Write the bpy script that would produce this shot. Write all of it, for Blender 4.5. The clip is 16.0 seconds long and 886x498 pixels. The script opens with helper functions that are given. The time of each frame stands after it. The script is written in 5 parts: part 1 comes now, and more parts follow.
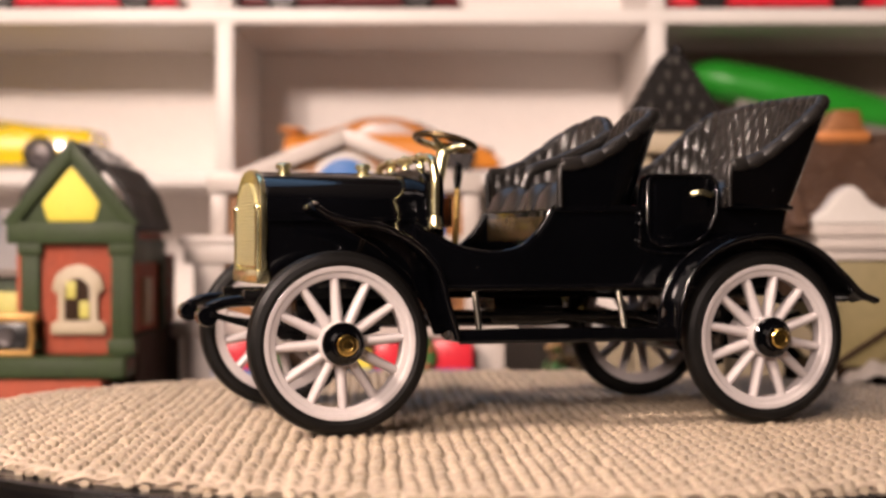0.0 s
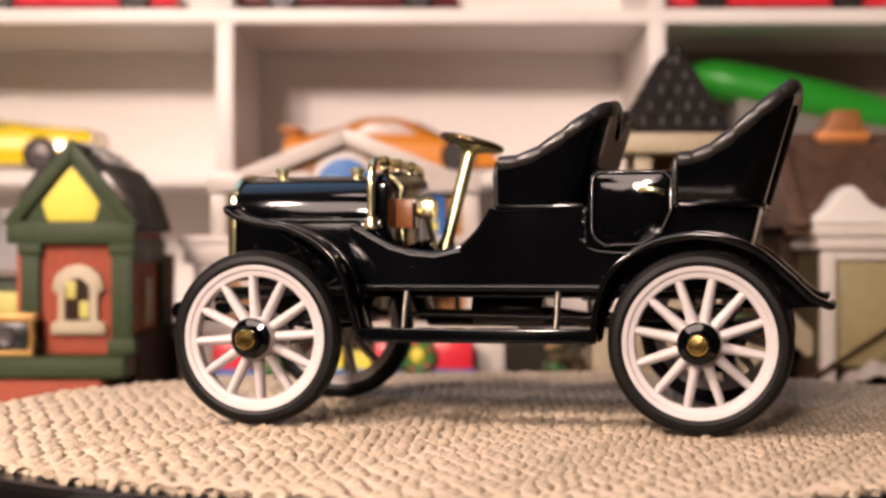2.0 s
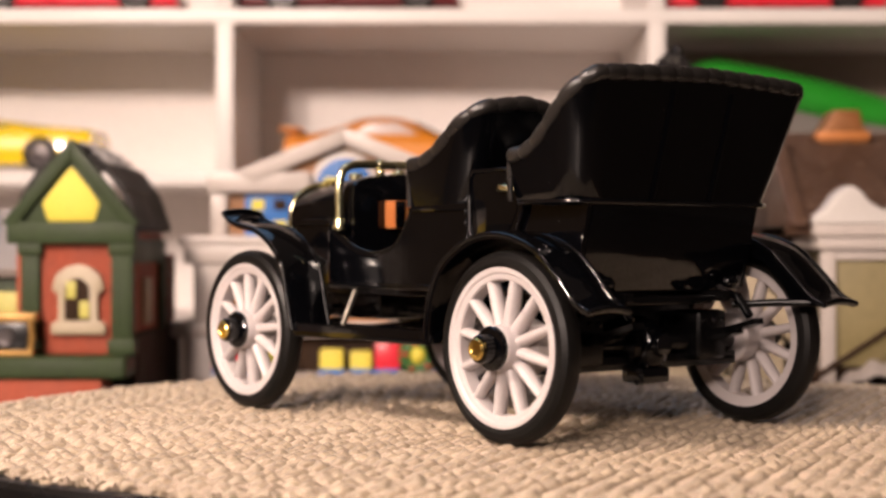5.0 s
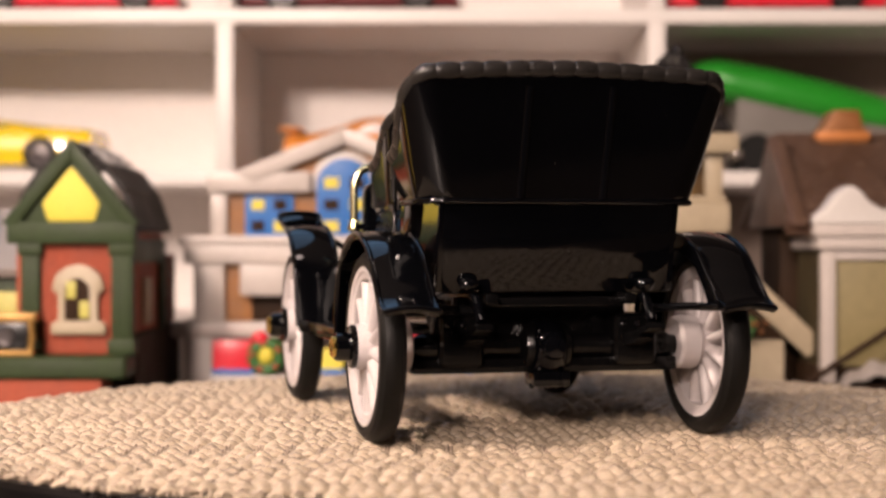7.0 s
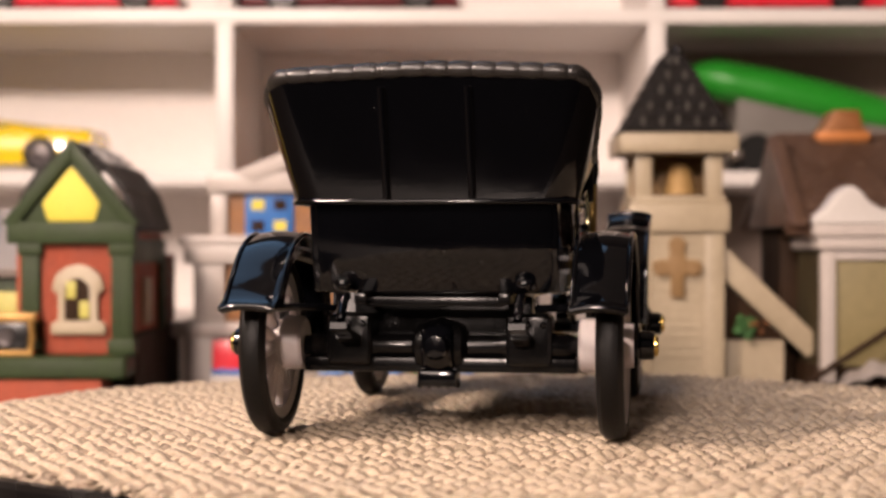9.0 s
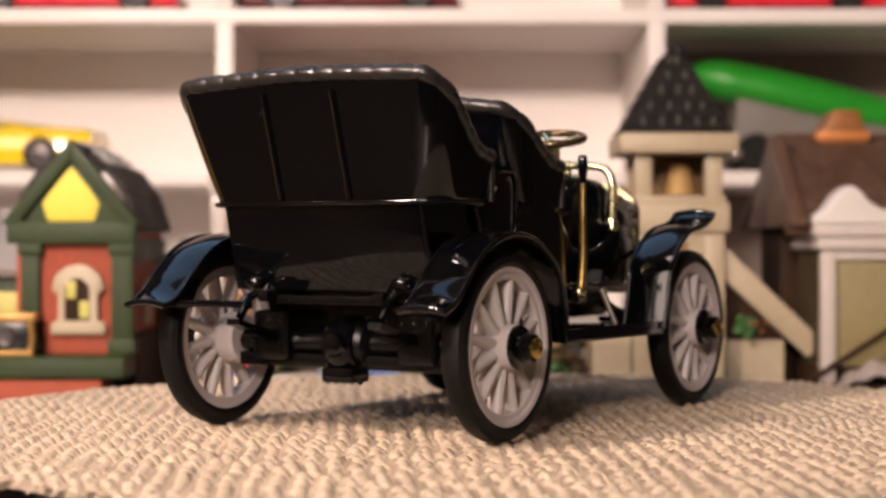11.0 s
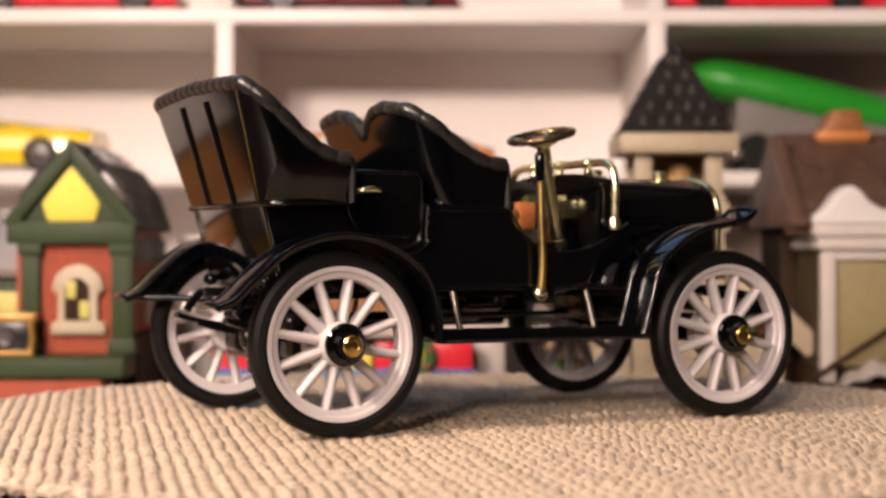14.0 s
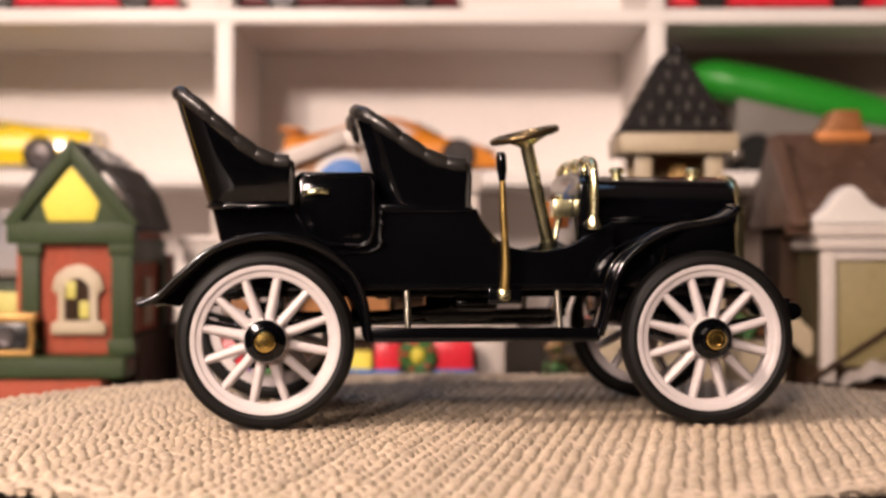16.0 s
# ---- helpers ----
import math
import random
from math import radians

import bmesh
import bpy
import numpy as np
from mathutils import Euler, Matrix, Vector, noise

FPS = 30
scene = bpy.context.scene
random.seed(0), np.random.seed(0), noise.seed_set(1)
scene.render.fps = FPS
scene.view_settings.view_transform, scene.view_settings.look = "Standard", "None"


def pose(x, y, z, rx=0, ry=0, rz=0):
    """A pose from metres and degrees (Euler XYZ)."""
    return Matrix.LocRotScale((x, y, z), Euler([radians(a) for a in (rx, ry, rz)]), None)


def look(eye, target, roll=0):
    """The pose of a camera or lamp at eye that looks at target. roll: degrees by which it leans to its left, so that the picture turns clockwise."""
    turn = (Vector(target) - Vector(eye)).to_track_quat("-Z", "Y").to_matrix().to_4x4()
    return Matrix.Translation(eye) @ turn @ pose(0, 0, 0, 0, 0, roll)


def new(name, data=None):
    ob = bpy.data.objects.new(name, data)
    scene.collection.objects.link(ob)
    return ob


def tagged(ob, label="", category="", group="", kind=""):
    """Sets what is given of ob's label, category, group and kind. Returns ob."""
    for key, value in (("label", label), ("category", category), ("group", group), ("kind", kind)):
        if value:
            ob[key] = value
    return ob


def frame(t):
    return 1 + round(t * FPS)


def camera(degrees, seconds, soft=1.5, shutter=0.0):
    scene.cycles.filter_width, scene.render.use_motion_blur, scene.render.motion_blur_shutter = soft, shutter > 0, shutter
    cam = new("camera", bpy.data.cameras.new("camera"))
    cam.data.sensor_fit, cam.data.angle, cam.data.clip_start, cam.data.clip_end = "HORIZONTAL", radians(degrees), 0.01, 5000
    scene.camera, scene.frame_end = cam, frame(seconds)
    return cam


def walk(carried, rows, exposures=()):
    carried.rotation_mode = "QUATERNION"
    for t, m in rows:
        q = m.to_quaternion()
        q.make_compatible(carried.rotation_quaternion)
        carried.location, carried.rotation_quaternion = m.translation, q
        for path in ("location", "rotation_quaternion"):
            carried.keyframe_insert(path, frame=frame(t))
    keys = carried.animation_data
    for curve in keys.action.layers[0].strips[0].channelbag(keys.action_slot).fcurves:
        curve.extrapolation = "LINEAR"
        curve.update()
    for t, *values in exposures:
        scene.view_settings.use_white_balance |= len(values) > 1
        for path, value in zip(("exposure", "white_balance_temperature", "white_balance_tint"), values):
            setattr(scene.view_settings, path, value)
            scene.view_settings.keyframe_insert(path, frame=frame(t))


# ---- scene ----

# World: origin on the turntable's axis at table height, y away from the camera, metres.
# Toys are drawn in millimetres; MM turns them into metres.
MM = 0.001
MAT_Z = 34.0  # top of the woven mat over the table, mm

cam = camera(30.01, 16.0, soft=2.7)
cam.data.dof.use_dof = True
cam.data.dof.focus_distance = 0.246
cam.data.dof.aperture_fstop = 26.0
walk(cam, [(0.0, pose(-0.0078, -0.2834, 0.0619, 89.948, 0, 0)), (16.0, pose(-0.0078, -0.2834, 0.0619, 89.948, 0, 0))],
     exposures=[(0.0, 0.0), (16.0, 0.0)])

# ---- light: a small warm lamp beside the set, a bare room lamp, added front and overhead fills, a cool high window ----
world = bpy.data.worlds.new("room_dim")
world.use_nodes = True
world.node_tree.nodes["Background"].inputs[0].default_value = (1.0, 0.8, 0.62, 1)
world.node_tree.nodes["Background"].inputs[1].default_value = 0.02
scene.world = world


def lamp(name, kind, energy, color, size, m):
    data = bpy.data.lights.new(name, kind)
    data.energy, data.color = energy, color
    if kind == "AREA":
        data.shape, data.size = "DISK", size
    else:
        data.shadow_soft_size = size
    ob = new(name, data)
    ob.matrix_world = m
    return ob


lamp("lamp_key", "AREA", 1.4, (1.0, 0.785, 0.665), 0.035, look((-0.175, -0.172, 0.225), (0.02, 0.10, 0.05)))
# Wide soft fill, added to lift the shaded shelf; no such lamp is known.
lamp("lamp_fill", "AREA", 20.0, (1.0, 0.785, 0.69), 1.0, look((-0.65, -1.45, 0.92), (0.0, 0.2, 0.08)))
lamp("lamp_room", "AREA", 12.5, (1.0, 0.78, 0.68), 0.16, look((-0.31, -1.42, 0.47), (0.0, 0.2, 0.08)))
# Overhead fill, added for ambient light; no such fixture is known.
lamp("lamp_top_fill", "AREA", 3.6, (1.0, 0.77, 0.70), 0.40, look((-0.35, -0.5, 2.25), (0.0, 0.0, 0.0)))
lamp("lamp_window", "AREA", 4.2, (0.36, 0.62, 1.0), 1.3, look((-0.50, 0.72, 1.5), (0.0, 0.05, 0.05)))


# ---- materials ----
def material(name, color, rough=0.5, metal=0.0, vary=0.12, grain=900.0, blotch=60.0, bump=0.1, coat=0.0, spec=0.5,
             rough_vary=0.1, island=False, rand=0.0):
    """A surface with colour that varies at two scales, uneven gloss and fine relief."""
    m = bpy.data.materials.new(name)
    m.use_nodes = True
    nt = m.node_tree
    b = nt.nodes["Principled BSDF"]
    N, L = nt.nodes.new, nt.links.new
    co = N("ShaderNodeTexCoord")
    n1, n2 = N("ShaderNodeTexNoise"), N("ShaderNodeTexNoise")
    n1.inputs["Scale"].default_value, n2.inputs["Scale"].default_value = grain, blotch
    n1.inputs["Detail"].default_value, n2.inputs["Detail"].default_value = 3, 4
    L(co.outputs["Object"], n1.inputs["Vector"]), L(co.outputs["Object"], n2.inputs["Vector"])
    mix = N("ShaderNodeMath")
    mix.operation = "ADD"
    L(n1.outputs["Fac"], mix.inputs[0]), L(n2.outputs["Fac"], mix.inputs[1])
    last = mix
    if island or rand:
        src = N("ShaderNodeNewGeometry") if island else N("ShaderNodeObjectInfo")
        mul = N("ShaderNodeMath")
        mul.operation = "MULTIPLY_ADD"
        mul.inputs[1].default_value = rand or 0.6
        L(src.outputs["Random Per Island" if island else "Random"], mul.inputs[0])
        L(mix.outputs[0], mul.inputs[2])
        last = mul
    ramp = N("ShaderNodeMapRange")
    ramp.inputs["From Min"].default_value, ramp.inputs["From Max"].default_value = 0.6, 1.4 + (rand or (0.6 if island else 0))
    ramp.inputs["To Min"].default_value, ramp.inputs["To Max"].default_value = 1 - vary, 1 + vary
    L(last.outputs[0], ramp.inputs["Value"])
    col = N("ShaderNodeVectorMath")
    col.operation = "SCALE"
    col.inputs[0].default_value = color
    L(ramp.outputs[0], col.inputs["Scale"])
    L(col.outputs[0], b.inputs["Base Color"])
    rr = N("ShaderNodeMapRange")
    rr.inputs["From Min"].default_value, rr.inputs["From Max"].default_value = 0.3, 0.7
    rr.inputs["To Min"].default_value, rr.inputs["To Max"].default_value = max(rough - rough_vary, 0.02), min(rough + rough_vary, 1)
    L(n2.outputs["Fac"], rr.inputs["Value"]), L(rr.outputs[0], b.inputs["Roughness"])
    b.inputs["Metallic"].default_value = metal
    b.inputs["Specular IOR Level"].default_value = spec
    b.inputs["Coat Weight"].default_value = coat
    b.inputs["Coat Roughness"].default_value = 0.05
    if bump:
        bp = N("ShaderNodeBump")
        bp.inputs["Strength"].default_value, bp.inputs["Distance"].default_value = bump, 0.0004
        L(n1.outputs["Fac"], bp.inputs["Height"]), L(bp.outputs[0], b.inputs["Normal"])
    return m


BLACK = material("black_enamel", (0.0012, 0.0013, 0.0018), 0.08, spec=0.48, vary=0.3, bump=0.015, rough_vary=0.05, grain=1500)


def dusted(m, scale, share, amount):
    """Sparse pale dust specks on a dark gloss."""
    nt = m.node_tree
    b = nt.nodes["Principled BSDF"]
    N, L = nt.nodes.new, nt.links.new
    co, vo, lt, pick, both, add = N("ShaderNodeTexCoord"), N("ShaderNodeTexVoronoi"), N("ShaderNodeMath"), N("ShaderNodeMath"), N("ShaderNodeMath"), N("ShaderNodeMix")
    vo.inputs["Scale"].default_value = scale
    L(co.outputs["Object"], vo.inputs["Vector"])
    lt.operation, lt.inputs[1].default_value = "LESS_THAN", 0.05
    pick.operation, pick.inputs[1].default_value = "LESS_THAN", share
    both.operation = "MULTIPLY"
    L(vo.outputs["Distance"], lt.inputs[0]), L(vo.outputs["Color"], pick.inputs[0])
    L(lt.outputs[0], both.inputs[0]), L(pick.outputs[0], both.inputs[1])
    add.data_type = "RGBA"
    old = b.inputs["Base Color"].links[0].from_socket
    L(both.outputs[0], add.inputs["Factor"]), L(old, add.inputs["A"])
    add.inputs["B"].default_value = (amount, amount * 0.95, amount * 0.88, 1)
    L(add.outputs["Result"], b.inputs["Base Color"])


dusted(BLACK, 560.0, 0.25, 0.10)
BLACK_PLASTIC = material("black_plastic", (0.004, 0.004, 0.0045), 0.25, vary=0.3, bump=0.05)
CHASSIS = material("dull_black_chassis", (0.0022, 0.0021, 0.0022), 0.20, spec=0.3, vary=0.3, bump=0.08)
LEATHER = material("black_leather", (0.014, 0.0125, 0.0115), 0.30, vary=0.3, bump=0.12, grain=2500, rough_vary=0.08)
RUBBER = material("tyre_rubber", (0.0040, 0.0036, 0.0033), 0.48, spec=0.22, vary=0.3, bump=0.15, grain=2200)
dusted(RUBBER, 420.0, 0.16, 0.14)
WHITE_WHEEL = material("cream_plastic", (0.465, 0.425, 0.42), 0.38, vary=0.06, bump=0.03)
BRASS = material("bright_brass", (0.93, 0.87, 0.52), 0.24, 1.0, vary=0.12, bump=0.06, rough_vary=0.07)
GOLD_CAP = material("golden_brass", (0.80, 0.57, 0.17), 0.2, 1.0, vary=0.15, bump=0.08)
BRASS_DARK = material("aged_brass", (0.52, 0.36, 0.12), 0.30, 1.0, vary=0.25, bump=0.12)
BRASS_CORE = material("pale_brass_core", (0.62, 0.57, 0.32), 0.42, 0.65, vary=0.15, bump=0.1)
BRONZE = material("dark_bronze", (0.13, 0.09, 0.045), 0.25, 0.85, vary=0.25, bump=0.08)
SILVER = material("plated_pin", (0.13, 0.12, 0.10), 0.38, 1.0, vary=0.1, bump=0.05)
# Orange house's reflection in the gloss coil box, given as base colour.
ORANGE_REFLECTION = material("orange_reflection_tone", (0.36, 0.12, 0.035), 0.35, vary=0.25, bump=0.1)
STRAW = material("straw_cord", (0.375, 0.305, 0.222), 0.42, vary=0.38, grain=1400, blotch=380, bump=0.5, rand=0.35)
STRAW_THIN = material("straw_thread", (0.45, 0.365, 0.28), 0.5, vary=0.25, grain=1800, blotch=160, bump=0.4, rand=0.3)
TABLE_TOP = material("dark_stained_table_wood", (0.035, 0.024, 0.016), 0.4, vary=0.3, grain=300, blotch=20)
TABLE_WOOD = material("dark_table_wood", (0.022, 0.014, 0.010), 0.4, vary=0.3, grain=300, blotch=20)
SHELF_WHITE = material("white_painted_wood", (0.72, 0.68, 0.65), 0.45, vary=0.05, grain=500, blotch=25, bump=0.15)
SHELF_BACK = material("white_backboard", (0.90, 0.85, 0.82), 0.6, vary=0.06, grain=400, blotch=20, bump=0.1)
# Backboard of the right compartments; their shade is put into this brown.
BACK_SHADED = material("shaded_backboard", (0.27, 0.21, 0.175), 0.6, vary=0.2, grain=400, blotch=30)
WALL_PAINT = material("room_wall_paint", (0.08, 0.065, 0.055), 0.8, vary=0.06, grain=60, blotch=4, bump=0.1)
# Wood tone for unseen surfaces, picked so the car's enamel reflects gold-brown.
WALL_WOOD = material("warm_wood_panelling", (0.34, 0.21, 0.085), 0.5, vary=0.2, grain=60, blotch=4, bump=0.1)
CEILING_PAINT = material("ceiling_paint", (0.6, 0.55, 0.5), 0.85, vary=0.05, grain=60, blotch=4, bump=0.1)
GREEN_TRIM = material("dark_green_glaze", (0.024, 0.040, 0.012), 0.55, spec=0.3, vary=0.25, grain=500, blotch=90, bump=0.2)
RED_BRICK = material("red_brick_glaze", (0.30, 0.062, 0.03), 0.6, spec=0.25, vary=0.22, grain=700, blotch=120, bump=0.4)
YELLOW_GLOW = material("yellow_window_paint", (0.64, 0.54, 0.06), 0.6, vary=0.1, bump=0.05)
WARM_YELLOW = material("warm_yellow_paint", (0.70, 0.50, 0.07), 0.5, vary=0.15, bump=0.1)
YELLOW_DIM = material("dim_yellow_window_paint", (0.44, 0.40, 0.085), 0.5, vary=0.15, bump=0.05)
SHINGLE_EDGE = material("worn_shingle_edge", (0.065, 0.06, 0.05), 0.6, vary=0.3)
WORN_TAN = material("worn_tan_edge", (0.15, 0.095, 0.06), 0.6, vary=0.3)
CREAM = material("cream_ceramic", (0.365, 0.30, 0.205), 0.45, vary=0.12, grain=500, blotch=80, bump=0.2)
WHITE_CERAMIC = material("white_ceramic", (0.46, 0.41, 0.375), 0.4, vary=0.07, grain=500, blotch=70, bump=0.15)
ORANGE_BRICK = material("orange_brick_paint", (0.29, 0.12, 0.03), 0.5, vary=0.3, grain=900, blotch=200, bump=0.4)
BLUE_PAINT = material("blue_paint", (0.008, 0.115, 0.38), 0.5, vary=0.12, bump=0.06)
ROOF_DARK = material("dark_shingle", (0.010, 0.008, 0.007), 0.6, spec=0.25, vary=0.35, grain=600, blotch=120, bump=0.4)
ROOF_BROWN = material("brown_shingle", (0.085, 0.046, 0.028), 0.5, vary=0.35, grain=600, blotch=110, bump=0.4)
SNOW = material("snow_paint", (0.54, 0.51, 0.48), 0.5, vary=0.05, bump=0.2)
OLIVE = material("khaki_wall", (0.21, 0.17, 0.075), 0.5, vary=0.12, grain=400, blotch=70)
YELLOW_CAR = material("yellow_car_paint", (0.84, 0.60, 0.015), 0.15, vary=0.06, bump=0.0, coat=0.5)
ORANGE_CAR = material("orange_car_paint", (0.58, 0.20, 0.012), 0.42, vary=0.08, bump=0.0)
RED_PAINT = material("red_paint", (0.62, 0.022, 0.04), 0.3, vary=0.1, bump=0.03)
DARK_RED = material("dark_red_paint", (0.10, 0.012, 0.014), 0.3, vary=0.15, bump=0.02)
BRIGHT_TRIM = material("plated_trim", (0.75, 0.72, 0.68), 0.2, 1.0, vary=0.1, bump=0.0)
GREEN_PLASTIC = material("green_plastic", (0.018, 0.25, 0.018), 0.35, vary=0.1, bump=0.02)
GREEN_WREATH = material("wreath_green", (0.030, 0.115, 0.022), 0.5, vary=0.3, bump=0.4)
GREY_PLASTIC = material("grey_plastic", (0.28, 0.25, 0.23), 0.4, vary=0.1)
# Opaque pale colour carries the bright shelf's reflection in the side windows.
PALE_GLASS = material("glass_with_painted_reflection", (0.5, 0.41, 0.38), 0.3, vary=0.1, bump=0.0)
DARK_GLASS = material("smoked_glass", (0.012, 0.012, 0.014), 0.35, vary=0.1, bump=0.0)
COPPER = material("copper_paint", (0.25, 0.10, 0.032), 0.4, vary=0.2, metal=0.3)
DARK_BROWN = material("dark_brown_paint", (0.026, 0.013, 0.006), 0.7, vary=0.25, spec=0.15)
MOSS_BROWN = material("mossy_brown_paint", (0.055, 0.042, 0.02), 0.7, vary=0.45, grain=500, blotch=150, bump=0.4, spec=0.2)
CROSS_BROWN = material("bronze_brown_paint", (0.22, 0.13, 0.05), 0.55, vary=0.2, bump=0.2)
RIM_GREY = material("dull_grey_rim", (0.08, 0.07, 0.07), 0.35, 0.6, vary=0.2)
BELL = material("dull_gold_bell", (0.34, 0.21, 0.075), 0.65, 0.2, vary=0.25, bump=0.2)
RACER_GREY = material("shaded_grey_plastic", (0.15, 0.135, 0.12), 0.45, vary=0.1)
COPPER_BAND = material("bright_copper_paint", (0.5, 0.19, 0.055), 0.4, 0.2, vary=0.2)
GLOBE = material("glossy_globe", (0.30, 0.27, 0.24), 0.12, 0.7, vary=0.1, bump=0.0)
GOLD_PAINT = material("gold_paint", (0.30, 0.17, 0.045), 0.42, 0.5, vary=0.2, bump=0.2)


# ---- mesh helpers (millimetres) ----
def part(name, bm, mat, parent=None, label="", smooth=24, m=None):
    """Links bm as one mesh, in metres, under its thing."""
    bmesh.ops.recalc_face_normals(bm, faces=bm.faces)
    bmesh.ops.scale(bm, vec=(MM, MM, MM), verts=bm.verts)
    me = bpy.data.meshes.new(name)
    bm.to_mesh(me)
    bm.free()
    me.materials.append(mat)
    if smooth:
        me.set_sharp_from_angle(angle=radians(smooth))
        me.shade_smooth() if smooth >= 180 else me.polygons.foreach_set("use_smooth", [True] * len(me.polygons))
    ob = new(name, me)
    if parent:
        ob.parent = parent
    if m:
        ob.matrix_basis = m
    return tagged(ob, label)


def again(ob, m):
    """A sibling of a part on the same mesh, at another pose in its thing's space."""
    o = ob.copy()
    scene.collection.objects.link(o)
    o.matrix_basis = m
    return o


def thing(name, label, category, group="", kind="", m=None):
    ob = new(name)
    ob.empty_display_size = 0.01
    if m:
        ob.matrix_basis = m
    return tagged(ob, label, category, group, kind)


def bevelled(bm, width, segments=2, angle=30):
    if width:
        es = [e for e in bm.edges if len(e.link_faces) == 2 and e.calc_face_angle(0) > radians(angle)]
        bmesh.ops.bevel(bm, geom=es, offset=width, segments=segments, profile=0.6, affect="EDGES", clamp_overlap=True)
    return bm


def box(x0, x1, y0, y1, z0, z1, bev=0.3, seg=2, bm=None):
    b = bmesh.new()
    bmesh.ops.create_cube(b, size=1.0)
    for v in b.verts:
        v.co = Vector(((x0 + x1) / 2 + v.co.x * (x1 - x0), (y0 + y1) / 2 + v.co.y * (y1 - y0), (z0 + z1) / 2 + v.co.z * (z1 - z0)))
    bevelled(b, bev, seg)
    return joined(bm, b)


def joined(bm, b):
    if bm is None:
        return b
    me = bpy.data.meshes.new("tmp")
    b.to_mesh(me)
    b.free()
    bm.from_mesh(me)
    bpy.data.meshes.remove(me)
    return bm


def prism(outline, a0, a1, axis="y", bev=0.2, seg=2, bm=None):
    """An outline drawn in the plane across axis (x,z / y,z / x,y), given thickness from a0 to a1."""
    b = bmesh.new()
    put = {"y": lambda p, a: (p[0], a, p[1]), "x": lambda p, a: (a, p[0], p[1]), "z": lambda p, a: (p[0], p[1], a)}[axis]
    lo = [b.verts.new(put(p, a0)) for p in outline]
    hi = [b.verts.new(put(p, a1)) for p in outline]
    b.faces.new(lo), b.faces.new(hi)
    n = len(outline)
    for i in range(n):
        b.faces.new((lo[i], lo[(i + 1) % n], hi[(i + 1) % n], hi[i]))
    bmesh.ops.recalc_face_normals(b, faces=b.faces)
    bevelled(b, bev, seg)
    return joined(bm, b)


def lathe(profile, axis="y", segs=32, at=(0, 0, 0), bm=None):
    """(radius, along) pairs turned round an axis through at."""
    b = bmesh.new()
    rings = []
    for r, h in profile:
        ring = []
        for i in range(segs):
            a = 2 * math.pi * i / segs
            c, s = r * math.cos(a), r * math.sin(a)
            p = {"y": (c, h, s), "x": (h, c, s), "z": (c, s, h)}[axis]
            ring.append(b.verts.new(Vector(p) + Vector(at)))
        rings.append(ring)
    for r0, r1 in zip(rings, rings[1:]):
        for i in range(segs):
            b.faces.new((r0[i], r0[(i + 1) % segs], r1[(i + 1) % segs], r1[i]))
    if profile[0] == profile[-1]:
        bmesh.ops.remove_doubles(b, verts=b.verts, dist=1e-5)
    else:
        b.faces.new(rings[0]), b.faces.new(rings[-1])
    bmesh.ops.recalc_face_normals(b, faces=b.faces)
    return joined(bm, b)


def smooth_path(pts, n=8):
    """Catmull-Rom through pts."""
    P = [Vector(p) for p in pts]
    P = [P[0] * 2 - P[1]] + P + [P[-1] * 2 - P[-2]]
    out = []
    for i in range(1, len(P) - 2):
        for k in range(n):
            t = k / n
            a, b, c, d = P[i - 1], P[i], P[i + 1], P[i + 2]
            out.append(0.5 * (2 * b + (c - a) * t + (2 * a - 5 * b + 4 * c - d) * t * t + (3 * b - a - 3 * c + d) * t ** 3))
    return out + [P[-2]]


def tube(pts, r, segs=8, bm=None, closed=False):
    """A round rod along pts; r may be a function of the run 0..1."""
    b = bmesh.new()
    P = [Vector(p) for p in pts]
    n = len(P)
    rings, up = [], Vector((0.13, 0.21, 0.97)).normalized()
    for i, p in enumerate(P):
        d = (P[(i + 1) % n] - P[i - 1]) if closed else (P[min(i + 1, n - 1)] - P[max(i - 1, 0)])
        d.normalize()
        s = d.cross(up)
        if s.length < 0.05:
            s = d.cross(Vector((1, 0, 0)))
        s.normalize()
        q = s.cross(d)
        rad = r(i / (n - 1)) if callable(r) else r
        rings.append([b.verts.new(p + rad * (math.cos(2 * math.pi * k / segs) * s + math.sin(2 * math.pi * k / segs) * q)) for k in range(segs)])
    for i in range(n if closed else n - 1):
        r0, r1 = rings[i], rings[(i + 1) % n]
        for k in range(segs):
            b.faces.new((r0[k], r0[(k + 1) % segs], r1[(k + 1) % segs], r1[k]))
    if not closed:
        b.faces.new(rings[0]), b.faces.new(rings[-1])
    bmesh.ops.recalc_face_normals(b, faces=b.faces)
    return joined(bm, b)


def ball(at, r, bm=None, sub=2, squash=(1, 1, 1)):
    b = bmesh.new()
    bmesh.ops.create_icosphere(b, subdivisions=sub, radius=1.0)
    for v in b.verts:
        v.co = Vector((at[0] + v.co.x * r * squash[0], at[1] + v.co.y * r * squash[1], at[2] + v.co.z * r * squash[2]))
    return joined(bm, b)


def sheet(grid, thick=0.0, bm=None):
    """A surface through rows of points, given thickness."""
    b = bmesh.new()
    V = [[b.verts.new(p) for p in row] for row in grid]
    for i in range(len(V) - 1):
        for j in range(len(V[0]) - 1):
            b.faces.new((V[i][j], V[i][j + 1], V[i + 1][j + 1], V[i + 1][j]))
    bmesh.ops.recalc_face_normals(b, faces=b.faces)
    if thick:
        bmesh.ops.solidify(b, geom=list(b.faces), thickness=thick)
    return joined(bm, b)


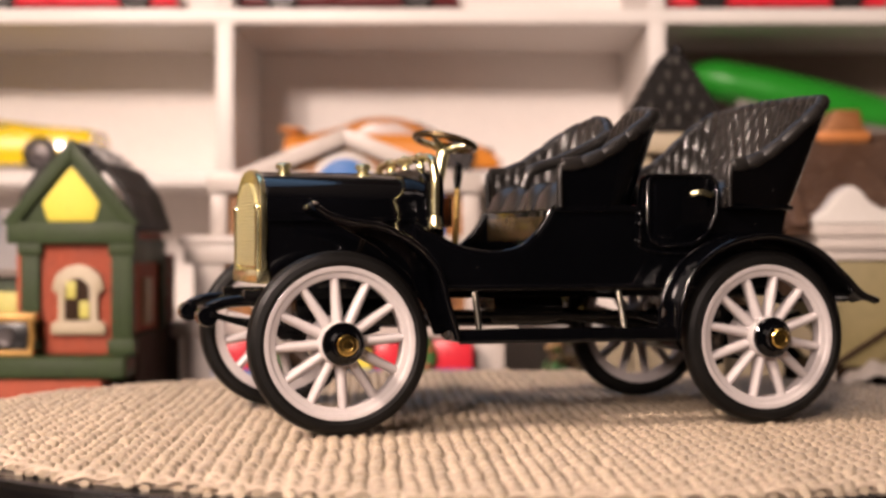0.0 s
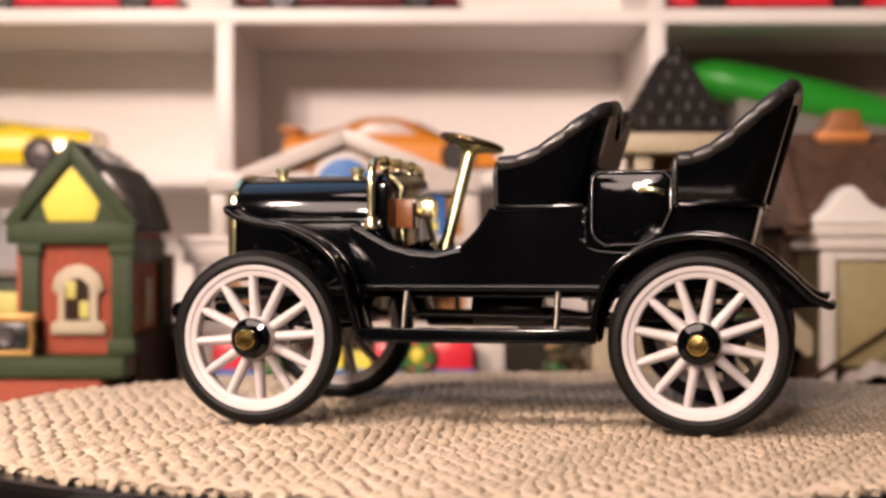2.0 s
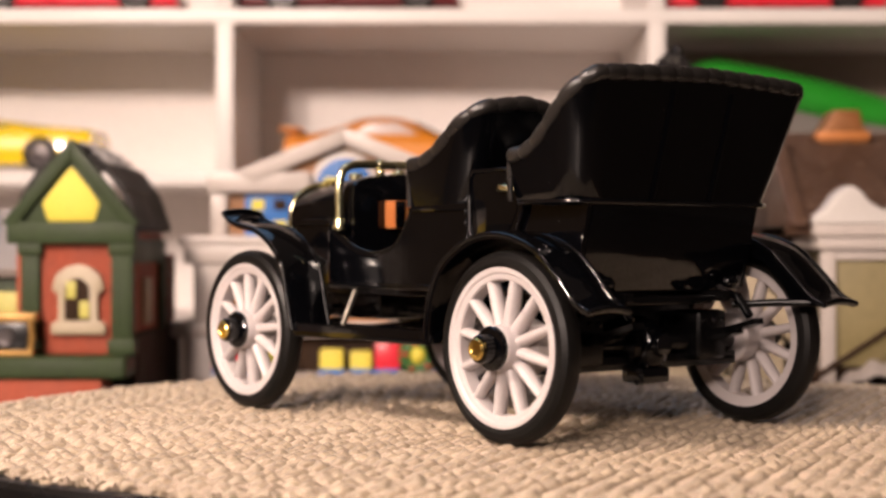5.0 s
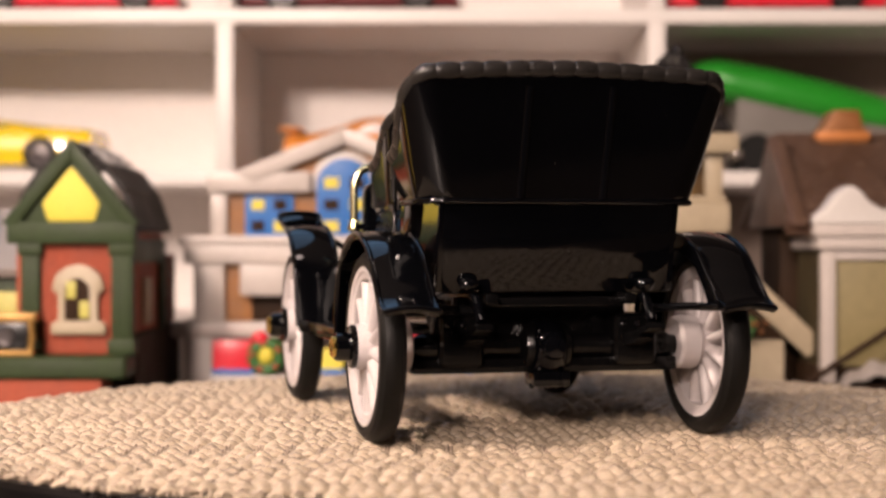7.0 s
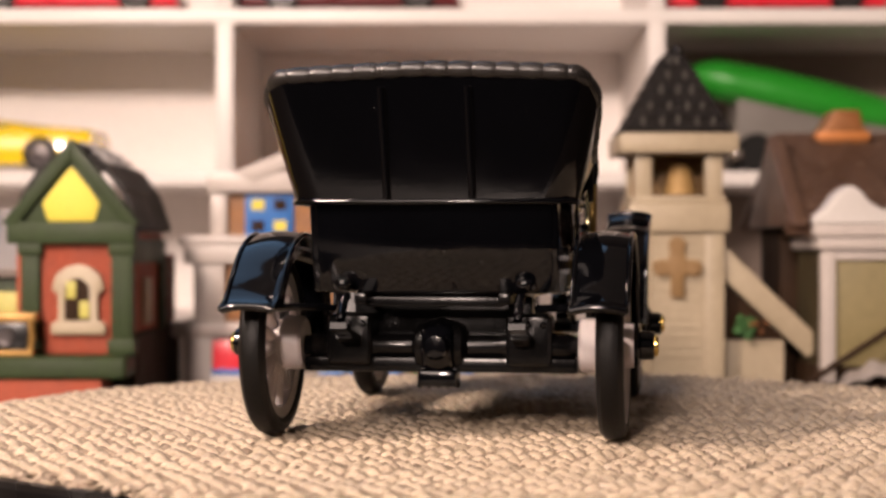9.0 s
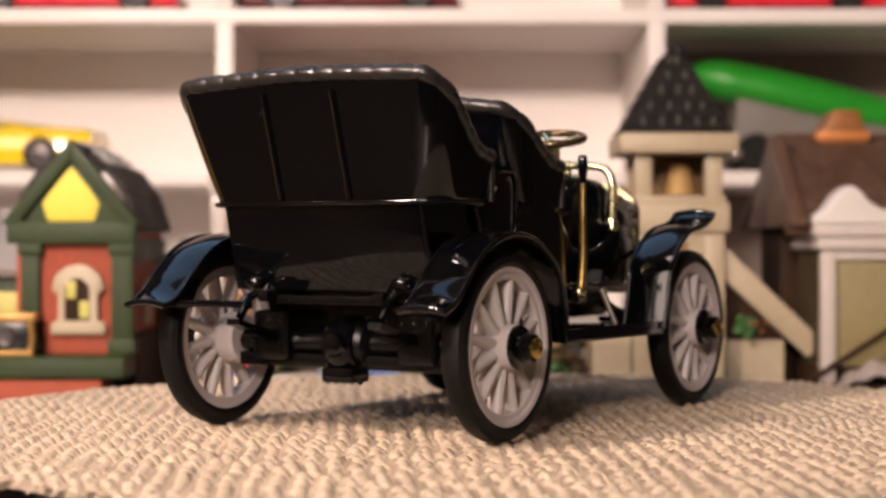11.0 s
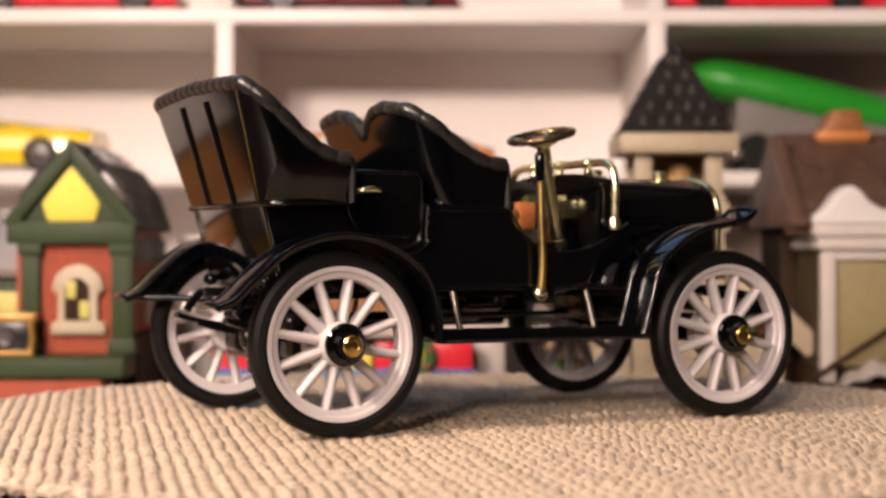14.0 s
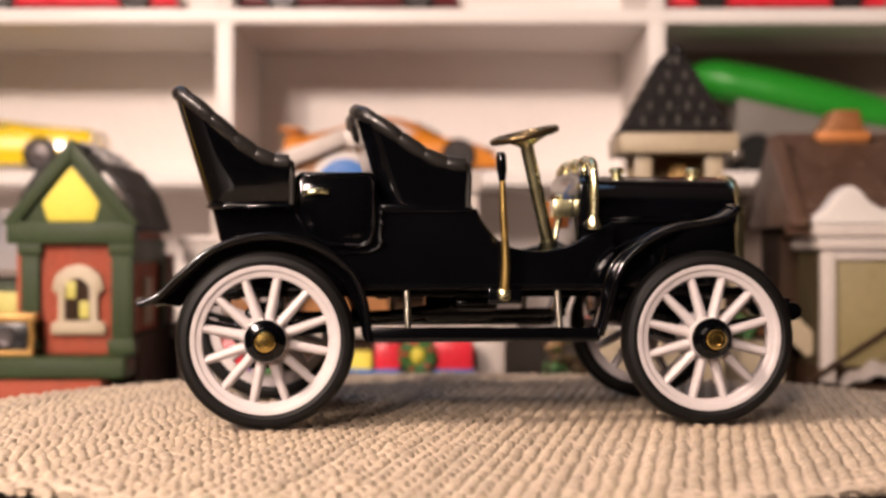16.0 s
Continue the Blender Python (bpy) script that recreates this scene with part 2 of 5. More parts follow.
# ---- the room ----
def setting(name, bm, mat, label, category):
    return tagged(part(name, bm, mat, None, smooth=24), label, category, "", "structure")


setting("floor", box(-1600, 1600, -1800, 1400, -780, -740, 0), TABLE_WOOD, "dark wooden floor of the room", "floor")
setting("wall_north", box(-1600, 1600, 1400, 1450, -740, 2300, 0), WALL_PAINT, "plain warm painted room wall", "wall")
setting("wall_south", box(-1600, 1600, -1850, -1800, -740, 2300, 0), WALL_PAINT, "plain warm painted room wall", "wall")
setting("wall_west", box(-1650, -1600, -1800, 1400, -740, 2300, 0), WALL_WOOD, "warm wood panelled room wall", "wall")
setting("wall_east", box(1600, 1650, -1800, 1400, -740, 2300, 0), WALL_PAINT, "plain warm painted room wall", "wall")
setting("ceiling", box(-1600, 1600, -1800, 1400, 2300, 2350, 0), CEILING_PAINT, "plain painted room ceiling", "ceiling")

table = thing("table", "dark stained wooden table under the toys", "table")
part("tabletop", box(-450, 450, -160, 560, -30, -0.2, 2), TABLE_TOP, table)
leg = part("leg", box(-20, 20, -20, 20, -740, -30, 2), TABLE_TOP, table, m=pose(-0.41, -0.12, 0))
for lx, ly in ((0.41, -0.12), (-0.41, 0.52), (0.41, 0.52)):
    again(leg, pose(lx, ly, 0))

# ---- display shelf of white compartments ----
SY0, SY1 = 269.8, 355.0  # front and back of the compartments
shelf = thing("display_shelf", "white painted display shelf with toy cars in compartments", "shelf")
# Out of view; this wooden stretch is added only to be reflected.
part("backboard", box(-300, -225.2, SY1 - 0.5, SY1 + 5, 0, 250, 0.3), WALL_WOOD, shelf, "unseen wooden backboard added for reflections")
part("backboard", box(-225, 67.2, SY1, SY1 + 5, 0, 250, 0.3), SHELF_BACK, shelf)
# Same board carried on, with the compartment's shade in its colour.
part("backboard", box(67.4, 300, SY1 - 2, SY1 + 5, 0, 250, 0.3), BACK_SHADED, shelf, "backboard with shade in its brown colour")
for z0, z1 in ((-0.1, 4), (33.0, 38.0), (82.6, 87.5), (137.0, 142.0), (192, 197), (245, 250)):
    part("shelf_board", box(-300, 300, SY0 + 0.4, SY1, z0, z1, 0.5), SHELF_WHITE, shelf)
for x0, x1 in ((-300, -294), (-228, -222.5), (-83.8, -78.0), (61.0, 66.6), (205.5, 211), (294, 300)):
    for z0, z1 in ((4, 33.0), (38.0, 82.6), (87.5, 137.0), (142.0, 192), (197, 245)):
        part("divider", box(x0, x1, SY0, SY1, z0, z1, 0.4), SHELF_WHITE, shelf)

# ---- turntable and mat: both turn about the axis ----
turntable = thing("turntable", "round glossy black display turntable", "turntable", m=pose(0, 0, 0))
part("platter", lathe([(0.5, 24), (94.6, 24), (96.2, 25), (96.8, 27), (96.8, 31.2), (96.3, 32.0), (95.4, 32.2), (94.6, 31.9), (0.5, 31.9)], "z", 128), BLACK_PLASTIC, turntable)
part("base", lathe([(0.5, 0), (84, 0), (86, 1.5), (82, 20), (60, 23.9), (0.5, 23.9)], "z", 96), BLACK_PLASTIC, turntable)

MAT_R = 98.0
CORD = 2.05     # spacing of the thick cords
STITCH = 4.5    # length of one over-and-under
MAT_LAY = pose(-0.0045, -0.0040, 0, 0, 0, -14)  # the mat lies a little off the axis and askew


def mat_edge(x, y):
    """Half-ragged, slightly faceted outline of the cut mat."""
    a = math.atan2(y, x)
    fac = math.cos(math.pi / 14) / math.cos((a % (2 * math.pi / 14)) - math.pi / 14)
    cut = sum(deep * math.exp(-(((math.degrees(a) - at + 180) % 360 - 180) / 15) ** 2) for at, deep in ((161, 4.4), (305, 4.5)))
    return MAT_R * (0.5 + 0.5 * fac) - cut + 0.6 * math.sin(a * 23) + 0.4 * math.sin(a * 57 + 1)


def mat_limits(x):
    ys = [y for y in np.arange(-106, 106.1, 0.25) if math.hypot(x, y) < mat_edge(x, y)]
    return (ys[0], ys[-1]) if ys else None


woven_mat = thing("woven_mat", "round beige woven straw mat with ragged cut edge", "mat", m=pose(0, 0, MAT_Z * MM))
rnd = random.Random(4)
edge = []
for k in range(180):
    a = 2 * math.pi * k / 180
    r = mat_edge(math.cos(a), math.sin(a)) - 0.6
    edge.append((r * math.cos(a), r * math.sin(a)))
part("backing", prism(edge, -1.98, -1.75, "z", 0), STRAW_THIN, woven_mat, smooth=0, m=MAT_LAY)
n_cords = int(MAT_R / CORD)
SIDES = 10
for i in range(-n_cords, n_cords + 1):
    x = i * CORD
    lim = mat_limits(x)
    if not lim or lim[1] - lim[0] < 4:
        continue
    y0, y1 = lim[0] + rnd.uniform(-1.3, 0.6), lim[1] + rnd.uniform(-0.6, 1.3)
    steps = int((y1 - y0) / 0.58)
    ph = 0.7 * math.pi * (i % 2) + rnd.uniform(-1.3, 1.3)
    b = bmesh.new()
    rings = []
    wob, grow = rnd.uniform(0, 6), rnd.uniform(0.92, 1.06)
    for k in range(steps + 1):
        y = y0 + (y1 - y0) * k / steps
        run = 2 * math.pi * y / STITCH + ph + 1.3 * noise.noise((x * 0.3, y * 0.05, 2))
        bead = ((1 + math.sin(run)) / 2) ** 1.5 * (1 + 0.55 * noise.noise((x * 0.9, math.floor(run / (2 * math.pi) + 0.25) * 1.7, 5)))
        sag = max(0.0, 1 - min(y - y0, y1 - y) / 9.0) ** 2
        zc = -1.38 + 0.64 * bead - 0.5 * sag
        rx = (0.60 + 0.28 * bead) * grow
        rz = (0.37 + 0.31 * bead) * grow
        xc = x + 0.16 * math.sin(y * 0.37 + wob) + 0.3 * noise.noise((x * 0.1, y * 0.06, 7))
        ring = []
        for n in range(SIDES):
            a = 2 * math.pi * n / SIDES
            lump = 1 + 0.09 * math.cos(5 * a + wob + 0.25 * y) + 0.06 * noise.noise((math.cos(a) + x, y * 0.9, math.sin(a)))
            ring.append(b.verts.new((xc + rx * math.cos(a) * lump, y, zc + rz * math.sin(a) * lump)))
        rings.append(ring)
    for r0, r1 in zip(rings, rings[1:]):
        for n in range(SIDES):
            b.faces.new((r0[n], r0[(n + 1) % SIDES], r1[(n + 1) % SIDES], r1[n]))
    b.faces.new(rings[0]), b.faces.new(rings[-1])
    part("cord", b, STRAW, woven_mat, smooth=80, m=MAT_LAY)
# thin threads that cross the cords, over one and under the next
n_rows = int(2 * MAT_R / STITCH)
for j in range(-n_rows, n_rows + 1):
    yc = (j + 0.5) * STITCH / 2
    xs = [x for x in np.arange(-105, 105.1, CORD / 3) if math.hypot(x, yc) < mat_edge(x, yc) + 0.3]
    if len(xs) < 9:
        continue
    b = bmesh.new()
    for s in (-0.55, 0.0, 0.55):
        pts = []
        e0, e1 = rnd.uniform(-1.2, 1.4), rnd.uniform(-1.2, 1.4)
        for x in xs:
            over = math.cos(math.pi * x / CORD) * (1 if j % 2 else -1)
            pts.append((x, yc + s + 0.2 * noise.noise((x * 0.3, yc, s * 3)), -1.06 + 0.26 * over + 0.10 * math.cos(4 * s)))
        pts = [(pts[0][0] - 0.5 + e0 * 0.7, pts[0][1] + e1 * 0.4, pts[0][2] - 0.5)] + pts + [(pts[-1][0] + 0.5 + e1 * 0.7, pts[-1][1] + e0 * 0.4, pts[-1][2] - 0.5)]
        tube(pts, 0.20, 5, b)
    part("thread", b, STRAW_THIN, woven_mat, smooth=80, m=MAT_LAY)


# ---- the model car: x forward, y to its left, z up from the mat, mm ----
def make_wheel(parent, x, y, turn, name="wheel"):
    """A spoked wheel with its outer side towards +y."""
    w = thing(name, "", "")
    w.parent = parent
    R = 13.9
    tyre = [(11.4, -1.7), (12.2, -2.0), (13.0, -1.85), (13.65, -1.25), (R, -0.4), (R, 0.4), (13.65, 1.25), (13.0, 1.85), (12.2, 2.0), (11.4, 1.7)]
    b = lathe(tyre + [tyre[0]], "y", 72)
    part("tyre", b, RUBBER, w, "black rubber tyre")
    rim = [(9.75, -1.2), (11.75, -1.55), (11.8, 1.55), (11.5, 1.85), (10.9, 1.75), (10.6, 1.5), (9.9, 1.35), (9.7, 1.1)]
    part("rim", lathe(rim + [rim[0]], "y", 72), WHITE_WHEEL, w, "cream white wheel rim")
    one = tube([(0, 0.1, 2.6), (0, 0.1, 5.0), (0, 0.1, 7.6), (0, 0.1, 9.95)], lambda q: 0.92 - 0.22 * q, 8)
    bmesh.ops.scale(one, vec=(1, 1.7, 1), verts=one.verts)
    spoke = part("spoke", one, WHITE_WHEEL, w, smooth=80)
    for k in range(1, 12):
        again(spoke, pose(0, 0, 0, 0, k * 30, 0))
    part("hub", lathe([(0.4, -5.0), (3.6, -5.0), (4.0, -4.6), (4.1, -2.0), (3.5, -1.2), (3.4, 1.6), (3.3, 2.8), (3.0, 3.2), (0.4, 3.2)], "y", 32), WHITE_WHEEL, w)
    hub = part("hub_cover", lathe([(0.4, 3.0), (3.2, 3.0), (3.25, 3.5), (3.0, 3.8), (2.15, 4.0), (2.05, 5.7), (1.9, 5.9), (0.4, 5.9)], "y", 32), BLACK, w, "black hub cover")
    part("hub_cap", lathe([(0.2, 5.8), (1.6, 5.8), (1.6, 6.2), (1.4, 6.45), (0.9, 6.5), (0.8, 6.4), (0.2, 6.45)], "y", 24), GOLD_CAP, hub, "brass hub cap")
    w.matrix_basis = Matrix.Translation((x * MM, y * MM, 13.55 * MM)) @ pose(0, 0, 0, 0, turn, 0 if y > 0 else 180)
    return w


def arch(half, z0, zs, ztop, n=10, power=2.3):
    """Outline (y, z): upright sides to zs, a flattened arch to ztop."""
    out = [(-half, z0), (-half, zs)]
    for k in range(1, 2 * n):
        a = math.pi * (1 - k / (2 * n))
        c, s = math.cos(a), math.sin(a)
        out.append((half * math.copysign(abs(c) ** (2 / power), c), zs + (ztop - zs) * abs(s) ** (2 / power)))
    return out + [(half, zs), (half, z0)]


def fender(parent, profile, y0, y1, label):
    """A thin crowned mudguard along an (x, z) profile, with beaded edges."""
    path = smooth_path([(x, 0, z) for x, z in profile], 8)
    n, grid = len(path), []
    for i, p in enumerate(path):
        d = (path[min(i + 1, n - 1)] - path[max(i - 1, 0)]).normalized()
        nrm = Vector((-d.z, 0, d.x))
        if nrm.z < 0:
            nrm = -nrm
        row = []
        for k in range(9):
            u = k / 8
            crown = 0.55 * (1 - (2 * u - 1) ** 2) - 0.3
            row.append(p + nrm * crown + Vector((0, y0 + (y1 - y0) * u, 0)))
        grid.append(row)
    ob = part("fender", sheet(grid, 0.7), BLACK, parent, label, smooth=50)
    part("beading", tube([r[0] for r in grid], 0.42, 8), BLACK, ob, smooth=80)
    part("beading", tube([r[-1] for r in grid], 0.42, 8), BLACK, ob, smooth=80)
    part("beading", tube(grid[-1] if profile[0][0] > profile[-1][0] and profile[-1][0] < -40 else grid[0], 0.5, 8), BLACK, ob, smooth=80)
    return ob


def seat(parent, arm_x, back_bot, back_top, half_bot, half_top, z_bot, z_arm, z_top, hump, n_tuft, label, rc=4.0):
    """A U-shaped tufted seat: outer shell, inner padding and a pleated roll along the top edge."""
    def plan(u, half, back, front):
        # u from 0 (left arm's front) to 1 (right arm's front), round the back
        arm = abs(front - back) - rc
        straight, corner = arm, math.pi / 2 * rc
        rear = 2 * (half - rc)
        total = 2 * (straight + corner) + rear
        s = u * total
        flip = s > total / 2
        if flip:
            s = total - s
        if s < straight:
            p = (front - s, half)
        elif s < straight + corner:
            a = (s - straight) / rc
            p = (front - straight - rc * math.sin(a), half - rc + rc * math.cos(a))
        else:
            p = (back, half - rc - (s - straight - corner))
        return (p[0], -p[1]) if flip else p

    def height(u):
        v = 1 - abs(2 * u - 1)               # 0 at the arms' fronts, 1 at the back's middle
        t = min(1.0, max(0.0, v / (0.52 if hump else 0.465)))
        q = t ** 1.35
        z = z_arm + (z_top - z_arm) * (0.25 * t * t + 0.75 * (q * q * (3 - 2 * q)))
        if hump:
            z -= hump * math.exp(-((v - 1) / 0.085) ** 2)
            z += 0.8 * math.exp(-((v - 0.72) / 0.13) ** 2)
        else:
            z += 1.0 * max(0.0, (v - 0.45) / 0.55) ** 0.6
        return z
    U, V = 324, 26
    n_in = n_tuft * 1.75

    def surface(off, tuft):
        grid = []
        for i in range(U + 1):
            u = i / U
            b0, t0 = plan(u, half_bot - off, back_bot + off, arm_x), plan(u, half_top - off, back_top + off, arm_x)
            hz = height(u)
            row = []
            for j in range(V + 1):
                v = j / V
                w = v * (hz - z_bot) / (z_top - z_bot)
                p = Vector((b0[0] + (t0[0] - b0[0]) * w, b0[1] + (t0[1] - b0[1]) * w ** 0.85, z_bot + (hz - z_bot) * v))
                if tuft:
                    # upholstery bulges between vertical pleats and two rows of buttons
                    q = 0.7 * abs(math.sin(math.pi * u * n_in)) ** 0.7 * (0.4 + 0.6 * abs(math.sin(math.pi * (v * 3.5 + 0.5 * (int(u * n_in) % 2)))) ** 0.6)
                    nx = plan(u, half_bot - off - 1, back_bot + off + 1, arm_x)
                    d = Vector((nx[0] - b0[0], nx[1] - b0[1], 0))
                    if d.length > 0.01:
                        p += d.normalized() * q
                row.append(p)
            grid.append(row)
        return grid
    shell = part("seat_shell", sheet(surface(0, False), 0.9), BLACK, parent, label, smooth=50)
    part("upholstery", sheet(surface(1.0, True), 0.5), LEATHER, shell, "tufted black leather padding", smooth=80)
    # pleated roll on the top edge
    top = []
    for i in range(U * 2 + 1):
        u = i / (U * 2)
        t0, hz = plan(u, half_top - 0.7, back_top + 0.7, arm_x), height(u)
        b0 = plan(u, half_bot - 0.7, back_bot + 0.7, arm_x)
        w = (hz - z_bot) / (z_top - z_bot)
        top.append(Vector((b0[0] + (t0[0] - b0[0]) * w, b0[1] + (t0[1] - b0[1]) * w ** 0.85, hz + 0.15)))
    top = [top[0] + Vector((0.2, 0, z_bot - top[0].z + 0.3)), top[0] + Vector((0.3, 0, -2.0))] + top + [top[-1] + Vector((0.3, 0, -2.0)), top[-1] + Vector((0.2, 0, z_bot - top[-1].z + 0.3))]
    part("edge_roll", tube(top, lambda q: (1.02 if 0.006 < q < 0.994 else 0.45) + 0.25 * abs(math.sin(math.pi * q * n_tuft)) ** 0.45, 10), LEATHER, shell, "pleated leather edge", smooth=80)
    return shell


def cushion(parent, x0, x1, half, z0, z1, n):
    grid = []
    NX, NY = 14, 12 * n
    for i in range(NX + 1):
        row = []
        for j in range(NY + 1):
            u, v = i / NX, j / NY
            e = min(1, 9 * min(u, 1 - u)) ** 0.4
            q = abs(math.sin(math.pi * v * n)) ** 0.5 * (0.7 + 0.3 * abs(math.sin(math.pi * (u * 2 + 0.1)))) * e
            row.append((x0 + (x1 - x0) * u, -half + 2 * half * v, z0 + (z1 - z0) * (0.15 + 0.85 * q if 0 < i < NX else 0)))
        grid.append(row)
    return part("cushion", sheet(grid, 0.3), LEATHER, parent, "tufted black leather cushion", smooth=80)


def make_car():
    car = thing("vintage_car", "black antique model touring car with cream spoked wheels and brass trim", "model car")
    # hood, its lower sides and the radiator
    hood = part("hood", prism(arch(11.4, 32.6, 33.4, 40.0), 19.0, 43.4, "x", 0.25), BLACK, car, smooth=20)
    part("hinge_line", box(19.4, 43.0, -0.25, 0.25, 39.95, 40.2, 0.08), BLACK, hood)
    part("hood_side", prism([(19.0, 21.0), (19.0, 32.4), (43.1, 32.4), (43.1, 23.0), (38, 21.0)], -10.8, 10.8, "y", 0.4), BLACK, car)
    for s in (-1, 1):
        part("hood_moulding", box(19.2, 43.3, s * 11.0 - 0.5, s * 11.0 + 0.5, 32.0, 32.7, 0.2), BLACK, car)
        part("louvre", box(27, 30, s * 10.9 - 0.25, s * 10.9 + 0.25, 25.0, 25.5, 0.1), BLACK, car)
    rad = part("radiator_shell", prism(arch(11.3, 22.8, 34.0, 40.6), 43.3, 44.5, "x", 0.45, 3), BRASS, car, "polished brass radiator shell", smooth=20)
    part("radiator_core", prism(arch(8.9, 25.0, 33.2, 38.4), 44.3, 44.7, "x", 0.1), BRASS_CORE, rad, "brass honeycomb core")
    b = bmesh.new()
    for k in range(23):
        z = 25.6 + k * 0.56
        hw = 8.7 if z < 33 else 8.7 * math.sqrt(max(0.0, 1 - ((z - 33) / 5.6) ** 2))
        if hw > 1:
            box(44.65, 44.9, -hw, hw, z - 0.14, z + 0.14, 0, bm=b)
    for k in range(25):
        y = -8.6 + k * 17.2 / 24
        zt = 33.2 + 5.0 * math.sqrt(max(0.0, 1 - (y / 8.8) ** 2))
        box(44.65, 44.9, y - 0.13, y + 0.13, 25.2, zt, 0, bm=b)
    tagged(part("honeycomb", b, BRASS_CORE, rad, smooth=0), kind="stuff")
    part("radiator_tank", box(43.0, 45.1, -11.7, 11.7, 22.2, 24.4, 0.4), BRASS, rad)
    for s in (-1, 1):
        part("radiator_post", tube([(44.6, s * 10.0, 24.4), (44.6, s * 10.0, 34.0)], 0.55, 10), BRASS, rad, smooth=80)
        part("post_cap", ball((44.6, s * 10.0, 34.2), 0.8, sub=1), BRASS, rad, smooth=80)
    for x in (38.6, 25.2):
        cap = part("filler_cap", lathe([(0.2, 39.6), (1.2, 39.6), (1.2, 40.2), (0.85, 40.4), (0.85, 40.7), (1.25, 40.8), (1.3, 41.5), (0.9, 41.8), (0.2, 41.85)], "z", 20, (x, 0, 0)), BRASS, car, "brass filler cap", smooth=50)
    # dashboard with its brass rail
    part("firewall", prism(arch(16.6, 21.5, 37.0, 40.7, power=3.2), 16.0, 19.1, "x", 0.3), BLACK, car, smooth=20)
    rail_pts = [(18.0, 18.2, 31.8), (18.0, 18.2, 35), (18.0, 18.2, 38.6), (18.0, 17.2, 41.2), (18.0, 14.4, 42.2), (18.0, 7, 42.3)]
    rail_pts = rail_pts + [(x, -y, z) for x, y, z in reversed(rail_pts)]
    rail = part("dash_rail", tube(smooth_path(rail_pts, 6), 0.72, 10), BRASS, car, "bent brass dash rail", smooth=80)
    for s in (-1, 1):
        part("rail_foot", lathe([(0.2, 30.8), (1.15, 30.9), (1.3, 31.5), (1.0, 32.2), (0.85, 32.8), (0.2, 32.8)], "z", 16, (17.9, s * 18.2, 0)), BRASS, rail, smooth=50)
        y0, y1 = sorted((s * 15.5, s * 18.4))
        part("rail_bracket", box(16.4, 19.0, y0, y1, 31.1, 32.2, 0.2), BLACK, rail)
    for y in (-9.5, 0, 9.5):
        part("rail_knob", ball((18.0, y, 42.3), 1.0), BRASS, rail, smooth=80)
        part("rail_knob", ball((17.9, y, 40.9), 0.85, sub=1), BRASS, rail, smooth=80)
    cb = part("coil_box", box(13.0, 16.0, 5.4, 10.0, 31.2, 36.0, 0.3), ORANGE_REFLECTION, car, "coil box with orange reflection in its colour")
    part("coil_panel", box(12.7, 13.1, 7.9, 9.9, 31.3, 35.9, 0.1), BLACK, cb)
    part("coil_knob", lathe([(0.2, 12.2), (0.8, 12.2), (0.9, 13.1), (0.2, 13.1)], "x", 14, (0, 6.6, 33.8)), BRASS_DARK, cb)
    lub = part("oiler", box(12.8, 16.0, -9.2, -4.0, 33.0, 36.0, 0.3), BRASS, car, "brass oiler box")
    for k in range(4):
        part("oiler_cap", ball((14.0, -8.4 + k * 1.2, 36.4), 0.55, sub=1), BRASS, lub, smooth=80)
    part("oiler_pipe", tube(smooth_path([(14.1, -6.5, 33), (13.6, -6.5, 31), (13.2, -6.6, 29.2), (12.8, -6.6, 27.5)], 4), 0.55, 8), BRASS, lub, smooth=80)
    for y in (-3.5, 0.0):
        part("pedal", tube(smooth_path([(15.5, y, 23), (14.0, y, 27.0), (13.0, y, 28.6)], 4), 0.5, 6), BLACK, car, smooth=80)
    # body tub
    side = [(21.4, 21.0), (21.4, 31.6), (18.6, 30.0), (15.0, 28.0), (11.5, 27.0), (7.5, 26.7), (3.5, 27.6), (1.0, 29.6), (-0.8, 32.0), (-2.0, 34.2),
            (-16.8, 34.2), (-17.4, 39.0), (-18.4, 40.0), (-29.6, 40.0), (-30.8, 38.8), (-31.0, 34.6), (-43.6, 34.6), (-40.5, 21.5), (-36, 21.0)]
    for s in (-1, 1):
        part("body_side", prism(side, s * 16.4, s * 18.2, "y", 0.35), BLACK, car, smooth=0)
        part("sill", tube([(21, s * 18.0, 21.6), (-30, s * 18.0, 21.6)], 0.5, 8), BLACK, car, smooth=80)
        edge = smooth_path([(21.3, s * 17.4, 31.7), (18.6, s * 17.4, 30.1), (15.0, s * 17.4, 28.1), (11.5, s * 17.4, 27.1), (7.5, s * 17.4, 26.8), (3.5, s * 17.4, 27.7), (1.0, s * 17.4, 29.7), (-0.8, s * 17.4, 32.1), (-1.8, s * 17.4, 34)], 4)
        part("cowl_beading", tube(edge, 0.65, 8), BLACK, car, smooth=80)
        door = part("door", prism([(-17.8, 30.5), (-17.8, 38.6), (-18.8, 39.7), (-29.2, 39.7), (-30.3, 38.6), (-30.3, 33.5), (-28.6, 30.0), (-25.6, 28.3), (-20.0, 28.0), (-18.4, 28.8)],
                                   s * 18.1, s * 18.9, "y", 0.3), BLACK, car)
        part("door_panel", prism([(-19.2, 30.5), (-19.2, 38.0), (-29.0, 38.0), (-29.0, 33.4), (-27.4, 30.6), (-25.2, 29.6), (-20.2, 29.4)], s * 18.85, s * 19.05, "y", 0.15), BLACK, door)
